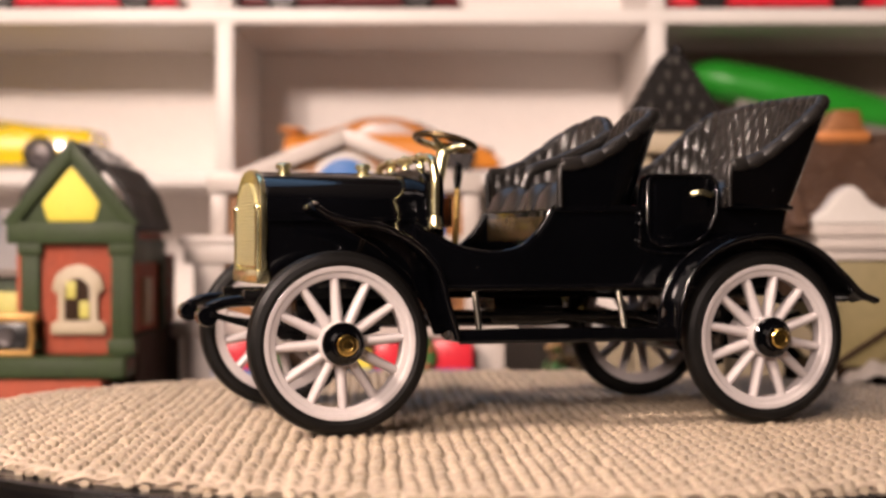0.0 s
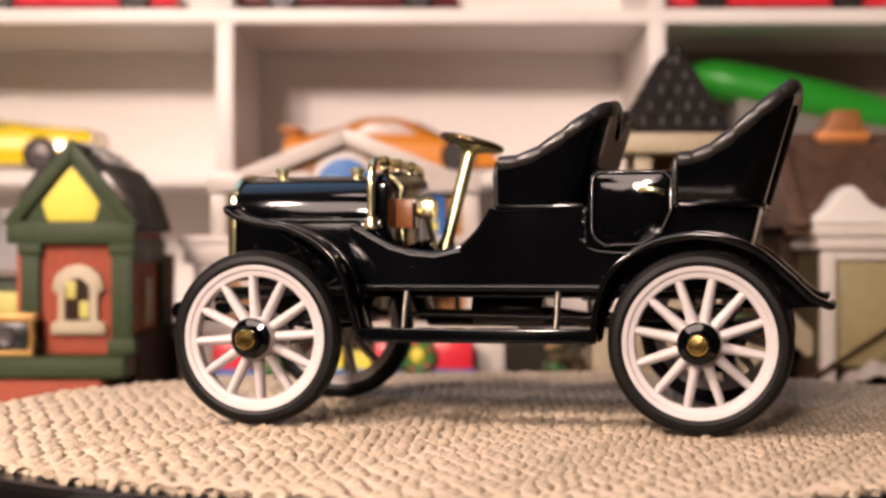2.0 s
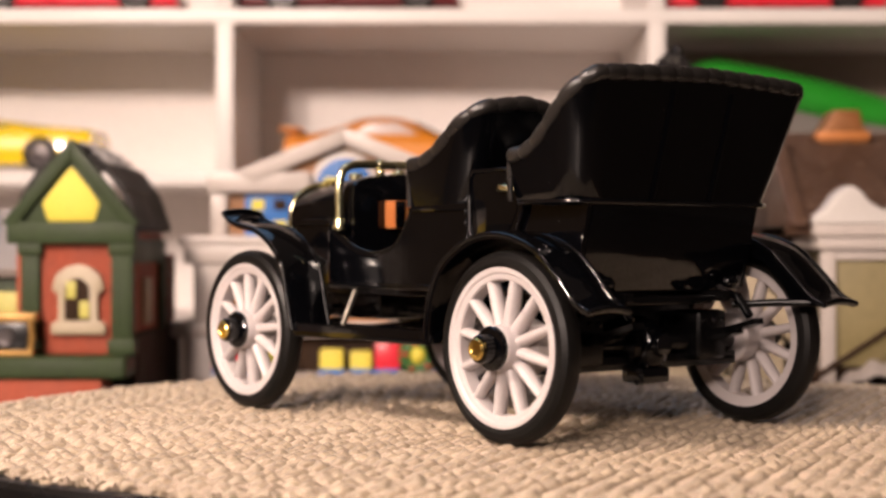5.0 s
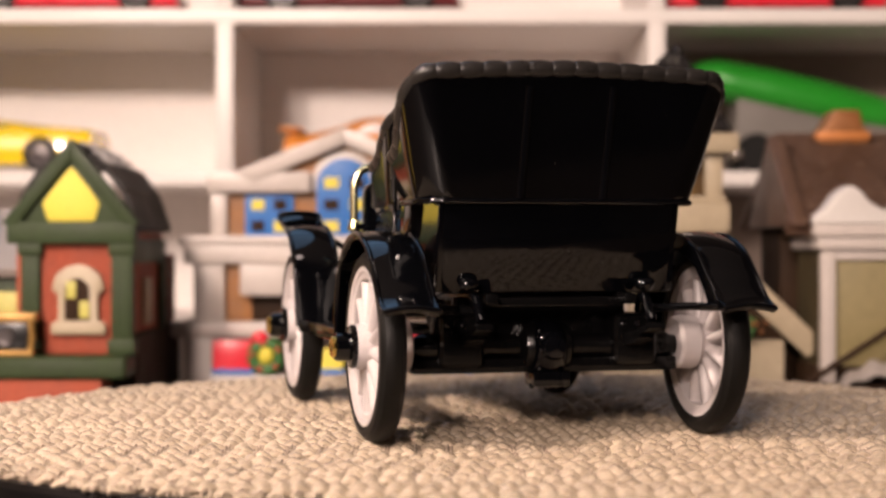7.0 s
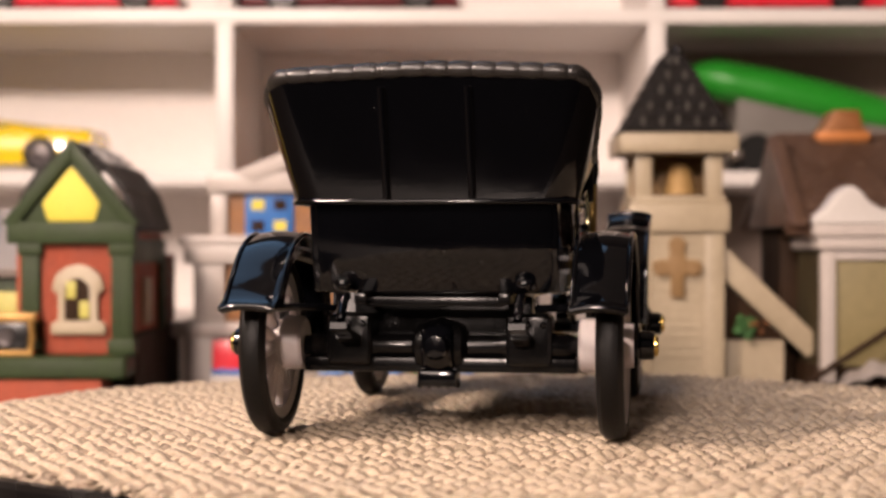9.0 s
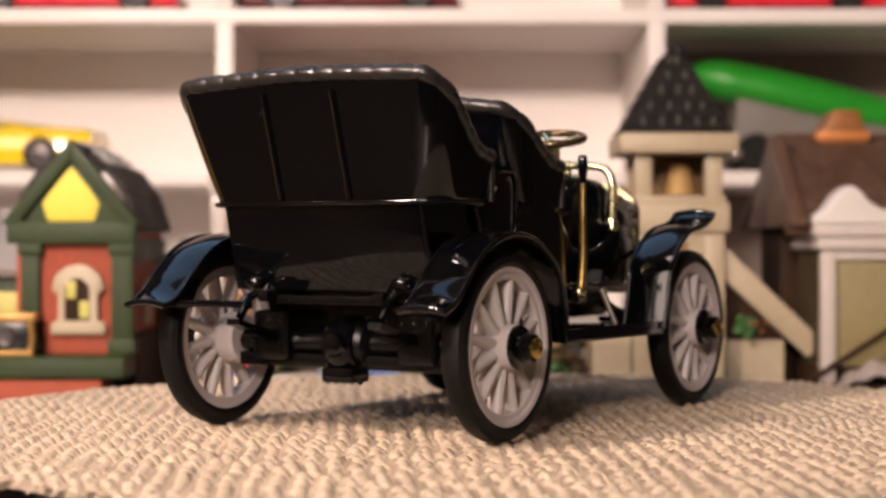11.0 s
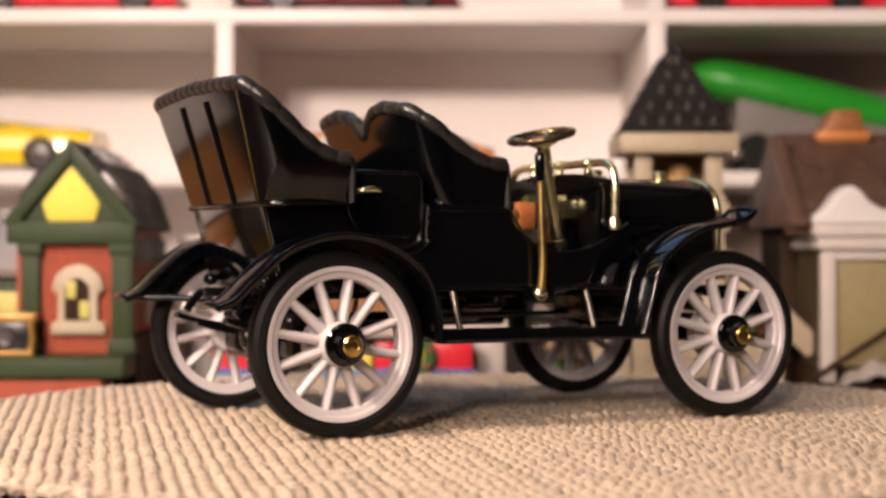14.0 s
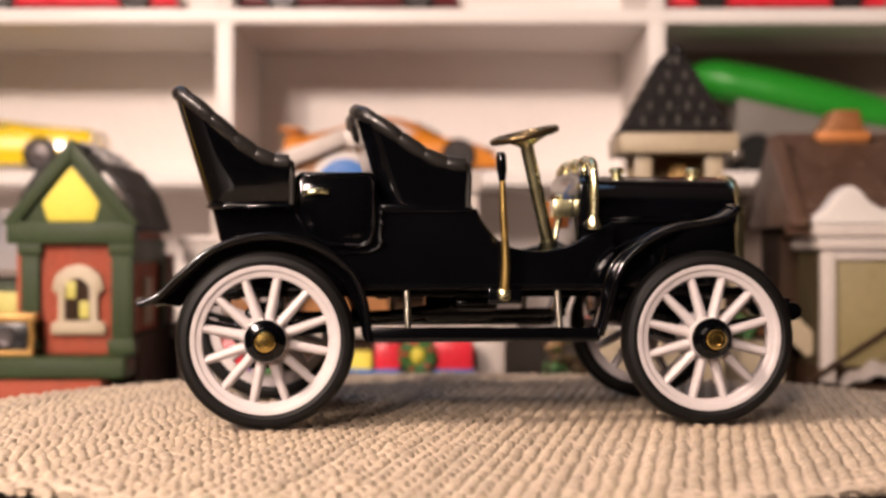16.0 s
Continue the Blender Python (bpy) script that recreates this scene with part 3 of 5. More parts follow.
        outline = [(-17.9, 30.5), (-17.9, 38.5), (-18.9, 39.6), (-29.1, 39.6), (-30.2, 38.5), (-30.2, 33.5), (-28.5, 30.1), (-25.6, 28.4), (-20.0, 28.1), (-18.5, 28.9)]
        part("door_moulding", tube([(x, s * 18.85, z) for x, z in outline], 0.38, 8, closed=True), BLACK, door, smooth=80)
        h = part("door_handle", tube(smooth_path([(-25.4, s * 19.3, 36.7), (-26.6, s * 19.9, 36.9), (-28.0, s * 19.9, 36.7), (-29.0, s * 19.3, 36.5)], 4), 0.55, 8), BRASS, door, "brass door handle", smooth=80)
        for z in (28.8, 31.8, 33.4):
            part("hinge", ball((-16.6, s * 18.5, z), 0.65, sub=1), BLACK, door, smooth=80)
        part("belt_moulding", tube([(-2.0, s * 18.3, 34.0), (-16.8, s * 18.3, 34.0), (-16.8, s * 18.3, 28.0), (-18.6, s * 18.3, 27.2), (-24, s * 18.3, 26.9), (-30, s * 18.3, 27.6)], 0.34, 8), BLACK, car, smooth=80)
        part("seat_box_trim", prism([(-2.6, 33.6), (-2.6, 34.8), (-16.6, 34.8), (-16.6, 33.6)], s * 17.4, s * 18.7, "y", 0.3), BLACK, car)
    part("floor_plate", box(-39.6, 19, -16.5, 16.5, 21.2, 22.6, 0.1), BLACK, car)
    part("toe_board", prism([(18.5, 22.5), (18.5, 29.0), (10.5, 22.5)], -16.3, 16.3, "y", 0.1), BLACK_PLASTIC, car)
    part("rear_panel", prism([(-43.8, 34.5), (-40.6, 21.4), (-39.4, 21.4), (-42.4, 34.5)], -17.3, 17.3, "y", 0.3), BLACK, car)
    fb = part("front_seat_box", prism([(-1.9, 34.0), (-1.9, 22.7), (-15.6, 22.7), (-15.6, 34.0)], -16.35, 16.35, "y", 0.25), BLACK, car)
    for z0, z1 in ((23.6, 27.2), (29.0, 33.0)):
        part("seat_box_panel", box(-2.1, -1.45, -15.2, 15.2, z0, z1, 0.25), BRONZE, fb, "bronze lacquered seat box panel")
    part("rear_seat_box", box(-40.0, -30.6, -16.35, 16.35, 22.7, 34.3, 0.3), BLACK, car)
    # seats
    seat(car, -2.9, -16.2, -20.8, 18.6, 20.6, 34.1, 41.0, 49.4, 3.0, 18, "black front bench shell with two rounded backs", rc=5.0)
    cushion(car, -15.2, -1.5, 16.9, 34.1, 39.0, 4)
    part("seat_divider", tube(smooth_path([(-3.0, 0, 38.0), (-4.5, 0, 41.0), (-9, 0, 42.6), (-15.5, 0, 45.6), (-18.6, 0, 47.6)], 5), 1.0, 10), LEATHER, car, "leather arm between the front seats", smooth=80)
    rs = seat(car, -31.2, -44.2, -49.4, 20.8, 25.0, 34.4, 41.2, 51.9, 0.0, 24, "black high-backed rear seat shell", rc=5.0)
    cushion(car, -41.8, -31.0, 17.6, 34.3, 39.4, 4)
    for y in (-6.0, 6.4):
        rib = [[(-44.35 - 4.64 * k / 6 - out, y + dy, 34.9 + 15.6 * k / 6) for k in range(7)] for out, dy in ((0.05, -0.6), (0.5, -0.2), (0.5, 0.2), (0.05, 0.6))]
        part("back_rib", sheet(rib, 0.3), BLACK, rs, smooth=60)
    part("shell_flange", tube([(-31.5, 20.8, 34.5), (-41, 20.8, 34.5), (-43.2, 19.8, 34.5), (-44.2, 17.4, 34.5), (-44.2, -17.4, 34.5), (-43.2, -19.8, 34.5), (-41, -20.8, 34.5), (-31.5, -20.8, 34.5)], 0.45, 8), BLACK, rs, smooth=80)
    # mudguards and running boards
    front = [(38.9, 34.2), (37.0, 33.0), (34.0, 32.2), (28.5, 31.2), (23.4, 28.4), (20.0, 24.6), (18.4, 19.4), (16.8, 14.2)]
    rear = [(-18.6, 13.4), (-19.4, 19.8), (-22.2, 25.2), (-28.2, 29.0), (-35.6, 30.1), (-43.0, 28.1), (-48.2, 24.0), (-51.6, 20.8), (-54.4, 19.5)]
    for s in (-1, 1):
        y0, y1 = sorted((s * 20.8, s * 28.4))
        fender(car, front, y0, y1, "black front mudguard")
        fender(car, rear, y0, y1, "black rear mudguard")
        part("fender_web", prism([(-36, 30.2), (-43, 28.0), (-48.4, 23.7), (-53.4, 19.2), (-48.4, 18.6), (-46.6, 21.6), (-42.4, 25.6), (-36, 27.6), (-29, 26.6), (-23, 22.6), (-20.4, 17), (-19.8, 13.6), (-18.8, 13.6), (-19.6, 19.6), (-22.4, 24.9), (-28.4, 29.2)], s * 20.8, s * 21.5, "y", 0.1), BLACK, car, smooth=0)
        part("fender_web", prism([(36.0, 32.2), (28.5, 30.8), (23.5, 28.0), (20.2, 24.2), (18.6, 19.2), (17.2, 14.4), (19.0, 14.4), (21.0, 19.4), (23.0, 23.6), (28.4, 28.0)], s * 20.8, s * 21.5, "y", 0.1), BLACK, car, smooth=0)
        y0, y1 = sorted((s * 20.4, s * 28.0))
        rb = part("running_board", box(-19.4, 17.4, y0, y1, 13.5, 15.2, 0.3), BLACK, car)
        part("board_edge", box(-19.0, 17.0, s * 28.0 - 0.3, s * 28.0 + 0.3, 13.2, 15.4, 0.2), BLACK, rb)
        for x in (11.8, -12.6):
            part("board_stay", tube([(x, s * 19.2, 20.8), (x, s * 21.8, 15.0)], 0.52, 8), SILVER, car, "plated running board stay", smooth=80)
        part("fender_stay", tube([(-41.0, s * 15.0, 19.0), (-47, s * 18.5, 19.4), (-52.4, s * 22.0, 19.4)], 0.6, 8), BLACK, car, smooth=80)
        part("fender_stay", tube([(30.0, s * 13.0, 25.0), (30.0, s * 22.0, 30.4)], 0.6, 8), BLACK, car, smooth=80)
        # chassis, springs and horns
        part("chassis_rail", box(-44, 47, s * 10.5 - 0.9, s * 10.5 + 0.9, 19.7, 21.3, 0.3), CHASSIS, car)
        part("dumb_iron", tube(smooth_path([(44, s * 10.5, 19.6), (49, s * 10.5, 19.4), (52.4, s * 10.5, 18.4), (53.0, s * 10.5, 17.0)], 5), 0.95, 8), BLACK, car, smooth=80)
        part("spring_eye", lathe([(0.3, -2.1), (1.5, -2.1), (1.6, -1.7), (1.6, 1.7), (1.5, 2.1), (0.3, 2.1)], "y", 16, (52.8, s * 10.5, 17.2)), BLACK, car, smooth=50)
        for x0, x1, xm in ((26.0, 52.5, 35.0), (-48.0, -18.5, -35.0)):
            spring = part("leaf_spring", sheet([[(x0 + (x1 - x0) * k / 12, s * 12.8 + w, 17.2 - 2.4 * (1 - (2 * k / 12 - 1) ** 2)) for w in (-1.2, 1.2)] for k in range(13)], 0.9), CHASSIS, car, smooth=50)
            part("spring_leaf", sheet([[(xm + 9 * (2 * k / 8 - 1), s * 12.8 + w, 15.6 - 1.6 * (1 - (2 * k / 8 - 1) ** 2)) for w in (-1.2, 1.2)] for k in range(9)], 0.9), CHASSIS, spring, smooth=50)
            part("spring_clamp", box(xm - 2.0, xm + 2.0, s * 12.8 - 1.9, s * 12.8 + 1.9, 12.0, 16.6, 0.5), CHASSIS, spring)
        part("spring_shackle", tube([(-46.5, s * 12.8, 17.4), (-44.0, s * 12.8, 20.4), (-42.4, s * 12.8, 20.8)], 0.7, 8), BLACK, car, smooth=80)
        part("lamp_bracket", ball((-42.0, s * 13.4, 22.6), 1.25, squash=(1, 1.3, 0.9)), BLACK, car, smooth=80)
        make_wheel(car, 35.0, s * 24.8, 4 if s > 0 else -14)
        make_wheel(car, -35.0, s * 25.7, -11)
        part("brake_rod", tube([(-34, s * 7.5, 16.2), (15, s * 7.5, 16.8)], 0.45, 6), CHASSIS, car, smooth=80)
    part("front_axle", tube([(35, -24.5, 13.55), (35, -15, 13.0), (35, 0, 12.4), (35, 15, 13.0), (35, 24.5, 13.55)], 1.2, 10), CHASSIS, car, smooth=80)
    part("tie_rod", tube([(31.5, -20, 12.6), (31.5, 20, 12.6)], 0.55, 8), CHASSIS, car, smooth=80)
    part("rear_axle", lathe([(0.5, -24), (1.5, -24), (1.5, -20), (2.1, -19), (2.1, -10), (1.7, -9), (1.8, -4.2), (3.3, -3.4), (4.0, -1.6), (4.0, -0.5), (4.4, -0.4), (4.4, 0.4), (4.0, 0.5), (4.0, 1.6), (3.3, 3.4), (1.8, 4.2), (1.7, 9), (2.1, 10), (2.1, 19), (1.5, 20), (1.5, 24), (0.5, 24)], "y", 28, (-35, 0, 13.2)), CHASSIS, car, smooth=40)
    dif = part("differential", lathe([(0.3, -2.4), (3.0, -2.4), (3.9, -1.7), (4.2, -0.6), (4.2, 0.6), (3.9, 1.7), (3.0, 2.4), (0.3, 2.4)], "y", 28, (-36.2, 0, 12.9)), BLACK, car, smooth=40)
    part("differential_cap", lathe([(0.3, -41.2), (1.6, -41.0), (2.0, -40.4), (2.0, -38), (0.3, -38)], "x", 18, (0, 0, 13.4)), BLACK, dif, smooth=40)
    part("drain_plate", box(-39.4, -34.6, -2.9, 2.9, 7.4, 9.8, 0.6), BLACK, dif)
    for k in range(5):
        part("bolt", ball((-37.0 - 0.2 * k, -2.7 + 1.35 * k, 7.6), 0.55, sub=1), BLACK, dif, smooth=80)
    for k in range(8):
        a = k * math.pi / 4
        part("bolt", ball((-36.2 + 3.9 * math.cos(a), 1.9, 12.9 + 3.9 * math.sin(a)), 0.45, sub=1), BLACK, dif, smooth=80)
    part("drive_shaft", tube([(-34, 0, 13.2), (-4, 0, 17.5)], 1.1, 10), CHASSIS, car, smooth=80)
    part("chassis_pan", box(-36.0, 26.0, -9.4, 9.4, 19.7, 21.25, 0.3), CHASSIS, car)
    part("rear_cross_plate", box(-33.4, -32.2, -13.5, 13.5, 12.0, 20.6, 0.3), CHASSIS, car)
    part("axle_brace", box(-37.0, -33.6, -20.5, 20.5, 9.4, 11.6, 0.5), CHASSIS, car)
    for s in (-1, 1):
        part("spring_block", box(-38.6, -32.0, s * 13.4 - 3.4, s * 13.4 + 3.4, 10.4, 18.2, 1.2, 3), CHASSIS, car)
        for k in range(3):
            part("bolt", ball((-38.5, s * 13.4 - 2.2 + 2.2 * k, 16.6), 0.6, sub=1), BLACK, car, smooth=80)
    part("engine_block", box(20.5, 38.0, -7.5, 7.5, 15.2, 21.2, 1.0), CHASSIS, car)
    part("gearbox", box(-3.5, 4.0, -5.5, 5.5, 17.2, 21.3, 1.2), CHASSIS, car)
    part("sump", lathe([(0.4, -6), (2.2, -6), (2.6, -5), (2.6, 5), (2.2, 6), (0.4, 6)], "x", 20, (-2, 3.5, 17.8)), CHASSIS, car, smooth=40)
    for x in (-40.5, -16.0, 24.0, 42.5):
        part("cross_member", box(x - 1.0, x + 1.0, -10.2, 10.2, 19.3, 20.7, 0.3), CHASSIS, car)
    # steering and brake lever
    bot, topc = Vector((12.2, -10.2, 26.0)), Vector((7.6, -12.0, 45.6))
    col = part("steering_column", tube([bot, bot.lerp(topc, 0.12), bot.lerp(topc, 0.14), bot.lerp(topc, 0.55), bot.lerp(topc, 0.57), bot.lerp(topc, 0.62), bot.lerp(topc, 0.64), topc], 1.15, 12), BRASS, car, "brass steering column", smooth=80)
    part("column_collar", tube([bot.lerp(topc, 0.1), bot.lerp(topc, 0.16)], 1.5, 14), BRASS, col, smooth=50)
    part("column_collar", tube([bot.lerp(topc, 0.58), bot.lerp(topc, 0.62)], 1.2, 14), BRASS, col, smooth=50)
    d = (topc - bot).normalized()
    sx = Vector((0, 1, 0)).cross(d).normalized()
    sy = d.cross(sx)
    ring = [topc + d * 0.9 + 5.3 * (math.cos(a) * sx + math.sin(a) * sy) for a in [2 * math.pi * k / 40 for k in range(40)]]
    sw = part("steering_wheel", tube(ring, 0.62, 10, closed=True), BRONZE, car, "dark bronze steering wheel", smooth=80)
    for k in range(4):
        a = math.pi / 4 + k * math.pi / 2
        part("wheel_spoke", tube([topc - d * 0.8, topc + d * 0.2 + 2.5 * (math.cos(a) * sx + math.sin(a) * sy), topc + d * 0.9 + 5.2 * (math.cos(a) * sx + math.sin(a) * sy)], lambda q: 0.7 - 0.25 * q, 8), BRASS, sw, smooth=80)
    part("wheel_hub", tube([topc - d * 3.2, topc - d * 0.6, topc + d * 0.4], lambda q: 0.95 + 0.9 * q * q, 14), BRASS, sw, smooth=50)
    lever = part("brake_lever", tube(smooth_path([(3.1, -19.6, 20.3), (3.3, -19.9, 26), (2.9, -20.1, 33), (2.7, -20.2, 39.0)], 4), lambda q: 0.78 - 0.25 * q, 8), BRASS_DARK, car, "brass brake lever", smooth=80)
    part("lever_grip", tube([(2.7, -20.2, 38.6), (2.6, -20.2, 40.5), (2.5, -20.2, 42.6), (2.5, -20.2, 43.2)], lambda q: 0.55 + 0.35 * math.sin(math.pi * min(q, 0.9)), 8), BLACK, lever, "black lever grip", smooth=80)
    part("lever_pivot", ball((3.1, -19.6, 20.4), 1.25, squash=(1, 0.7, 1)), BRASS, lever, smooth=80)
    part("lever_quadrant", box(0.5, 6.0, -19.4, -18.2, 18.8, 21.4, 0.4), BLACK, lever)
    return car


vintage_car = make_car()


# ---- miniature houses behind the turntable (each drawn from its front's middle at table height) ----
def quad_slab(pts, thick, bm=None):
    return sheet([[pts[0], pts[1]], [pts[3], pts[2]]], thick, bm)


def pane_window(parent, x0, x1, z0, z1, y, frame_mat, arched, pane_mats, label):
    """A framed window standing proud of a wall at y, with 2 panes across."""
    cx, hw = (x0 + x1) / 2, (x1 - x0) / 2

    def shape(h, za, zb):
        out = [(cx - h, za), (cx + h, za)]
        if arched:
            zs = zb - h
            return out + [(cx + h * math.cos(a), zs + h * math.sin(a)) for a in [math.pi * k / 12 for k in range(13)]]
        return out + [(cx + h, zb), (cx - h, zb)]
    w = part("window", prism(shape(hw, z0, z1), y - 1.0, y + 0.5, "y", 0.25), frame_mat, parent, label)
    rows = len(pane_mats) // 2
    top = z1 - (hw * 0.5 if arched else 0)
    gw, gh = (x1 - x0) * 0.22, (top - z0) / rows * 0.5
    for i, mat in enumerate(pane_mats):
        px = cx + (hw * 0.46 if i % 2 else -hw * 0.46)
        pz = top - (i // 2 + 0.5) * (top - z0) / rows
        part("pane", box(px - gw / 1.7, px + gw / 1.7, y - 1.35, y - 0.6, pz - gh / 2, pz + gh / 2, 0.15), mat, w)
    return w


def brick_face(parent, x0, x1, z0, z1, y, mat, bw=3.2, bh=1.35):
    """Courses of small raised bricks on a wall's front."""
    b = bmesh.new()
    k, z = 0, z0
    while z + bh <= z1 + 0.01:
        x = x0 - (bw / 2 if k % 2 else 0)
        while x < x1 - 0.2:
            a, c = max(x, x0) + 0.12, min(x + bw, x1) - 0.12
            if c - a > 0.4:
                box(a, c, y - 0.35, y + 0.2, z + 0.12, z + bh - 0.08, 0, bm=b)
            x += bw
        z += bh
        k += 1
    return tagged(part("brickwork", b, mat, parent, smooth=0), kind="stuff")


def shingle_slope(parent, p0, p1, q1, q0, rows, cols, mat):
    """Overlapping shingles over a slope: p0-p1 is the eave, q0-q1 the ridge."""
    p0, p1, q0, q1 = map(Vector, (p0, p1, q0, q1))
    n = (p1 - p0).cross(q0 - p0).normalized()
    if n.z < 0:
        n = -n
    b = bmesh.new()
    rn = random.Random(9)
    for r in range(rows):
        v0, v1 = r / rows, (r + 1.25) / rows
        for c in range(cols):
            u0 = (c + (0.5 if r % 2 else 0)) / cols
            u1 = min(u0 + 0.92 / cols, 1.0)
            if u0 >= 1:
                continue
            a = [p0.lerp(p1, u).lerp(q0.lerp(q1, u), min(v, 1)) for u, v in ((u0, v0), (u1, v0), (u1, v1), (u0, v1))]
            lift = 0.85 + rn.uniform(-0.12, 0.15)
            top = [b.verts.new(a[0] + n * lift), b.verts.new(a[1] + n * lift), b.verts.new(a[2] + n * 0.12), b.verts.new(a[3] + n * 0.12)]
            low = [b.verts.new(x - n * 0.2) for x in a]
            b.faces.new(top)
            for i in range(4):
                b.faces.new((low[i], low[(i + 1) % 4], top[(i + 1) % 4], top[i]))
    return tagged(part("shingles", b, mat, parent, smooth=0), kind="stuff")


def lumpy(outline_fn, n, m, bm=None):
    return sheet([[outline_fn(i / n, j / m) for j in range(m + 1)] for i in range(n + 1)], 0.6, bm)


def green_house():
    h = thing("miniature_house", "red brick miniature house with dark green gable and snowy roof", "miniature house", "miniature village", m=pose(-0.099, 0.1225, 0))
    part("base", box(-48, 8.8, -6.5, 6, 0, 30.0, 0.8), RED_BRICK, h)
    part("ledge", box(-49, 14.8, -8.0, 6, 30.0, 35.6, 1.6, 3), GREEN_TRIM, h)
    part("wall", box(-13.8, 13.6, 1.2, 51, 35.6, 66.0, 0.3), RED_BRICK, h)
    part("rear_wall", box(-13.6, 13.4, 51, 74, 40.0, 60.0, 0.5), RED_BRICK, h)
    # Added dark block; the shade beside the house is put into its colour.
    part("side_step", box(-46, 14.9, 6.2, 74, 0, 40.4, 1.2, 3), DARK_BROWN, h, "raised side step with shade in its dark brown")
    brick_face(h, -7.4, 9.6, 36.4, 62.4, 1.2, RED_BRICK, 3.0, 1.3)
    for x0, x1 in ((-12.4, -7.7), (9.8, 15.0)):
        p = part("pillar", box(x0, x1, -0.8, 3.0, 38.4, 60.2, 0.5), GREEN_TRIM, h)
        part("capital", box(x0 - 0.7, x1 + 0.7, -1.6, 3.4, 60.0, 63.2, 0.6), GREEN_TRIM, p)
        part("plinth", box(x0 - 0.8, x1 + 0.8, -1.8, 3.6, 35.6, 39.4, 0.7), GREEN_TRIM, p)
        for k in (0.3, 0.7):
            part("flute", box(x0 + (x1 - x0) * k - 0.4, x0 + (x1 - x0) * k + 0.4, -1.1, -0.6, 40, 59.6, 0.2), GREEN_TRIM, p)
    part("beam", box(-15.6, 15.8, -2.2, 4.0, 62.8, 68.2, 0.8), GREEN_TRIM, h)
    part("gable", prism([(-15.4, 68.0), (15.6, 68.0), (0.1, 87.0)], -0.6, 4.0, "y", 0.4), GREEN_TRIM, h)
    for s in (-1, 1):
        part("bargeboard", prism([(0.1, 88.6), (0.1, 83.2), (s * 12.9 + 0.1, 67.6), (s * 17.0 + 0.1, 67.6)], -2.4, 1.2, "y", 0.5), GREEN_TRIM, h)
    part("gable_window", prism([(0.1, 81.8), (4.4, 76.6), (7.1, 72.8), (5.7, 68.3), (-5.6, 68.3), (-7.0, 72.8), (-4.2, 76.6)], -1.2, 0.0, "y", 0.3), YELLOW_GLOW, h, "bright yellow gable panel")
    # arched window with a cream surround
    sur = [(-4.9, 40.6), (8.4, 40.6), (8.4, 43.2), (6.6, 44.0), (6.6, 50.6), (8.2, 51.4), (7.2, 55.2), (4.4, 57.2), (1.7, 57.8), (-1.0, 57.2), (-3.8, 55.2), (-4.8, 51.4), (-3.2, 50.6), (-3.2, 44.0), (-4.9, 43.2)]
    w = part("window", prism(sur, -1.2, 1.6, "y", 0.5), CREAM, h, "cream arched window surround")
    hole = [(-1.5, 44.0), (4.7, 44.0), (4.7, 50.8)] + [(1.6 + 3.1 * math.cos(a), 51.2 + 3.2 * math.sin(a)) for a in [math.pi * k / 8 for k in range(1, 8)]] + [(-1.5, 50.8)]
    part("window_recess", prism(hole, -1.4, -1.0, "y", 0.1), DARK_BROWN, w)
    for (x0, z0), mat in (((-1.0, 49.4), YELLOW_DIM), ((2.2, 44.6), YELLOW_DIM)):
        part("pane", box(x0, x0 + 2.4, -1.7, -1.3, z0, z0 + 4.2, 0.2), mat, w)
    # side wall detail
    part("side_trim", box(13.4, 14.6, 2, 51, 58.0, 64.0, 0.4), GREEN_TRIM, h)
    part("side_trim", box(13.4, 14.8, 43, 51, 35.6, 58.0, 0.4), GREEN_TRIM, h)
    part("side_window", box(13.4, 14.4, 20, 32, 42, 54, 0.4), CREAM, h)
    # roof
    slope = [(0.0, 87.6), (6.8, 81.8), (11.6, 75.2), (14.6, 66.0)]
    for s in (-1, 1):
        for (xa, za), (xb, zb) in zip(slope, slope[1:]):
            part("roof", quad_slab([(s * xb, 3.6, zb), (s * xb, 52, zb), (s * xa, 52, za), (s * xa, 3.6, za)], 1.6), ROOF_DARK, h)
    for (xa, za), (xb, zb) in zip(slope, slope[1:]):
        shingle_slope(h, (xb, 4.0, zb + 0.5), (xb, 52, zb + 0.5), (xa, 52, za + 0.5), (xa, 4.0, za + 0.5), 3, 11, ROOF_DARK)
    for y0, y1, z0 in ((8, 15, 77.4), (19, 24, 79.6), (33, 44, 80.4)):
        def drift(u, v, y0=y0, y1=y1, z0=z0):
            w = math.sin(math.pi * u) ** 0.5 * math.sin(math.pi * (0.08 + 0.84 * v)) ** 0.6
            z = z0 + (88.0 - z0) * v
            x = 6.8 * (87.6 - z) / 5.8 if z > 81.8 else 6.8 + 4.8 * (81.8 - z) / 6.6
            return (x + 0.9 * w, y0 + (y1 - y0) * u + 2.5 * v, z + 0.5 + 0.9 * w)
        part("snow_patch", sheet([[drift(i / 8, j / 8) for j in range(9)] for i in range(9)], 0.5), SNOW, h, "white snow on the roof", smooth=80)
    # low wing
    part("wing", box(-24.8, -13.4, 8, 50, 35.6, 58.0, 0.4), GREEN_TRIM, h)
    # Unseen extension, added so the car's back reflects orange and white.
    part("unseen_wing_wall", box(-95, -25.0, 9, 50, 36, 58.0, 0.4), ORANGE_BRICK, h)
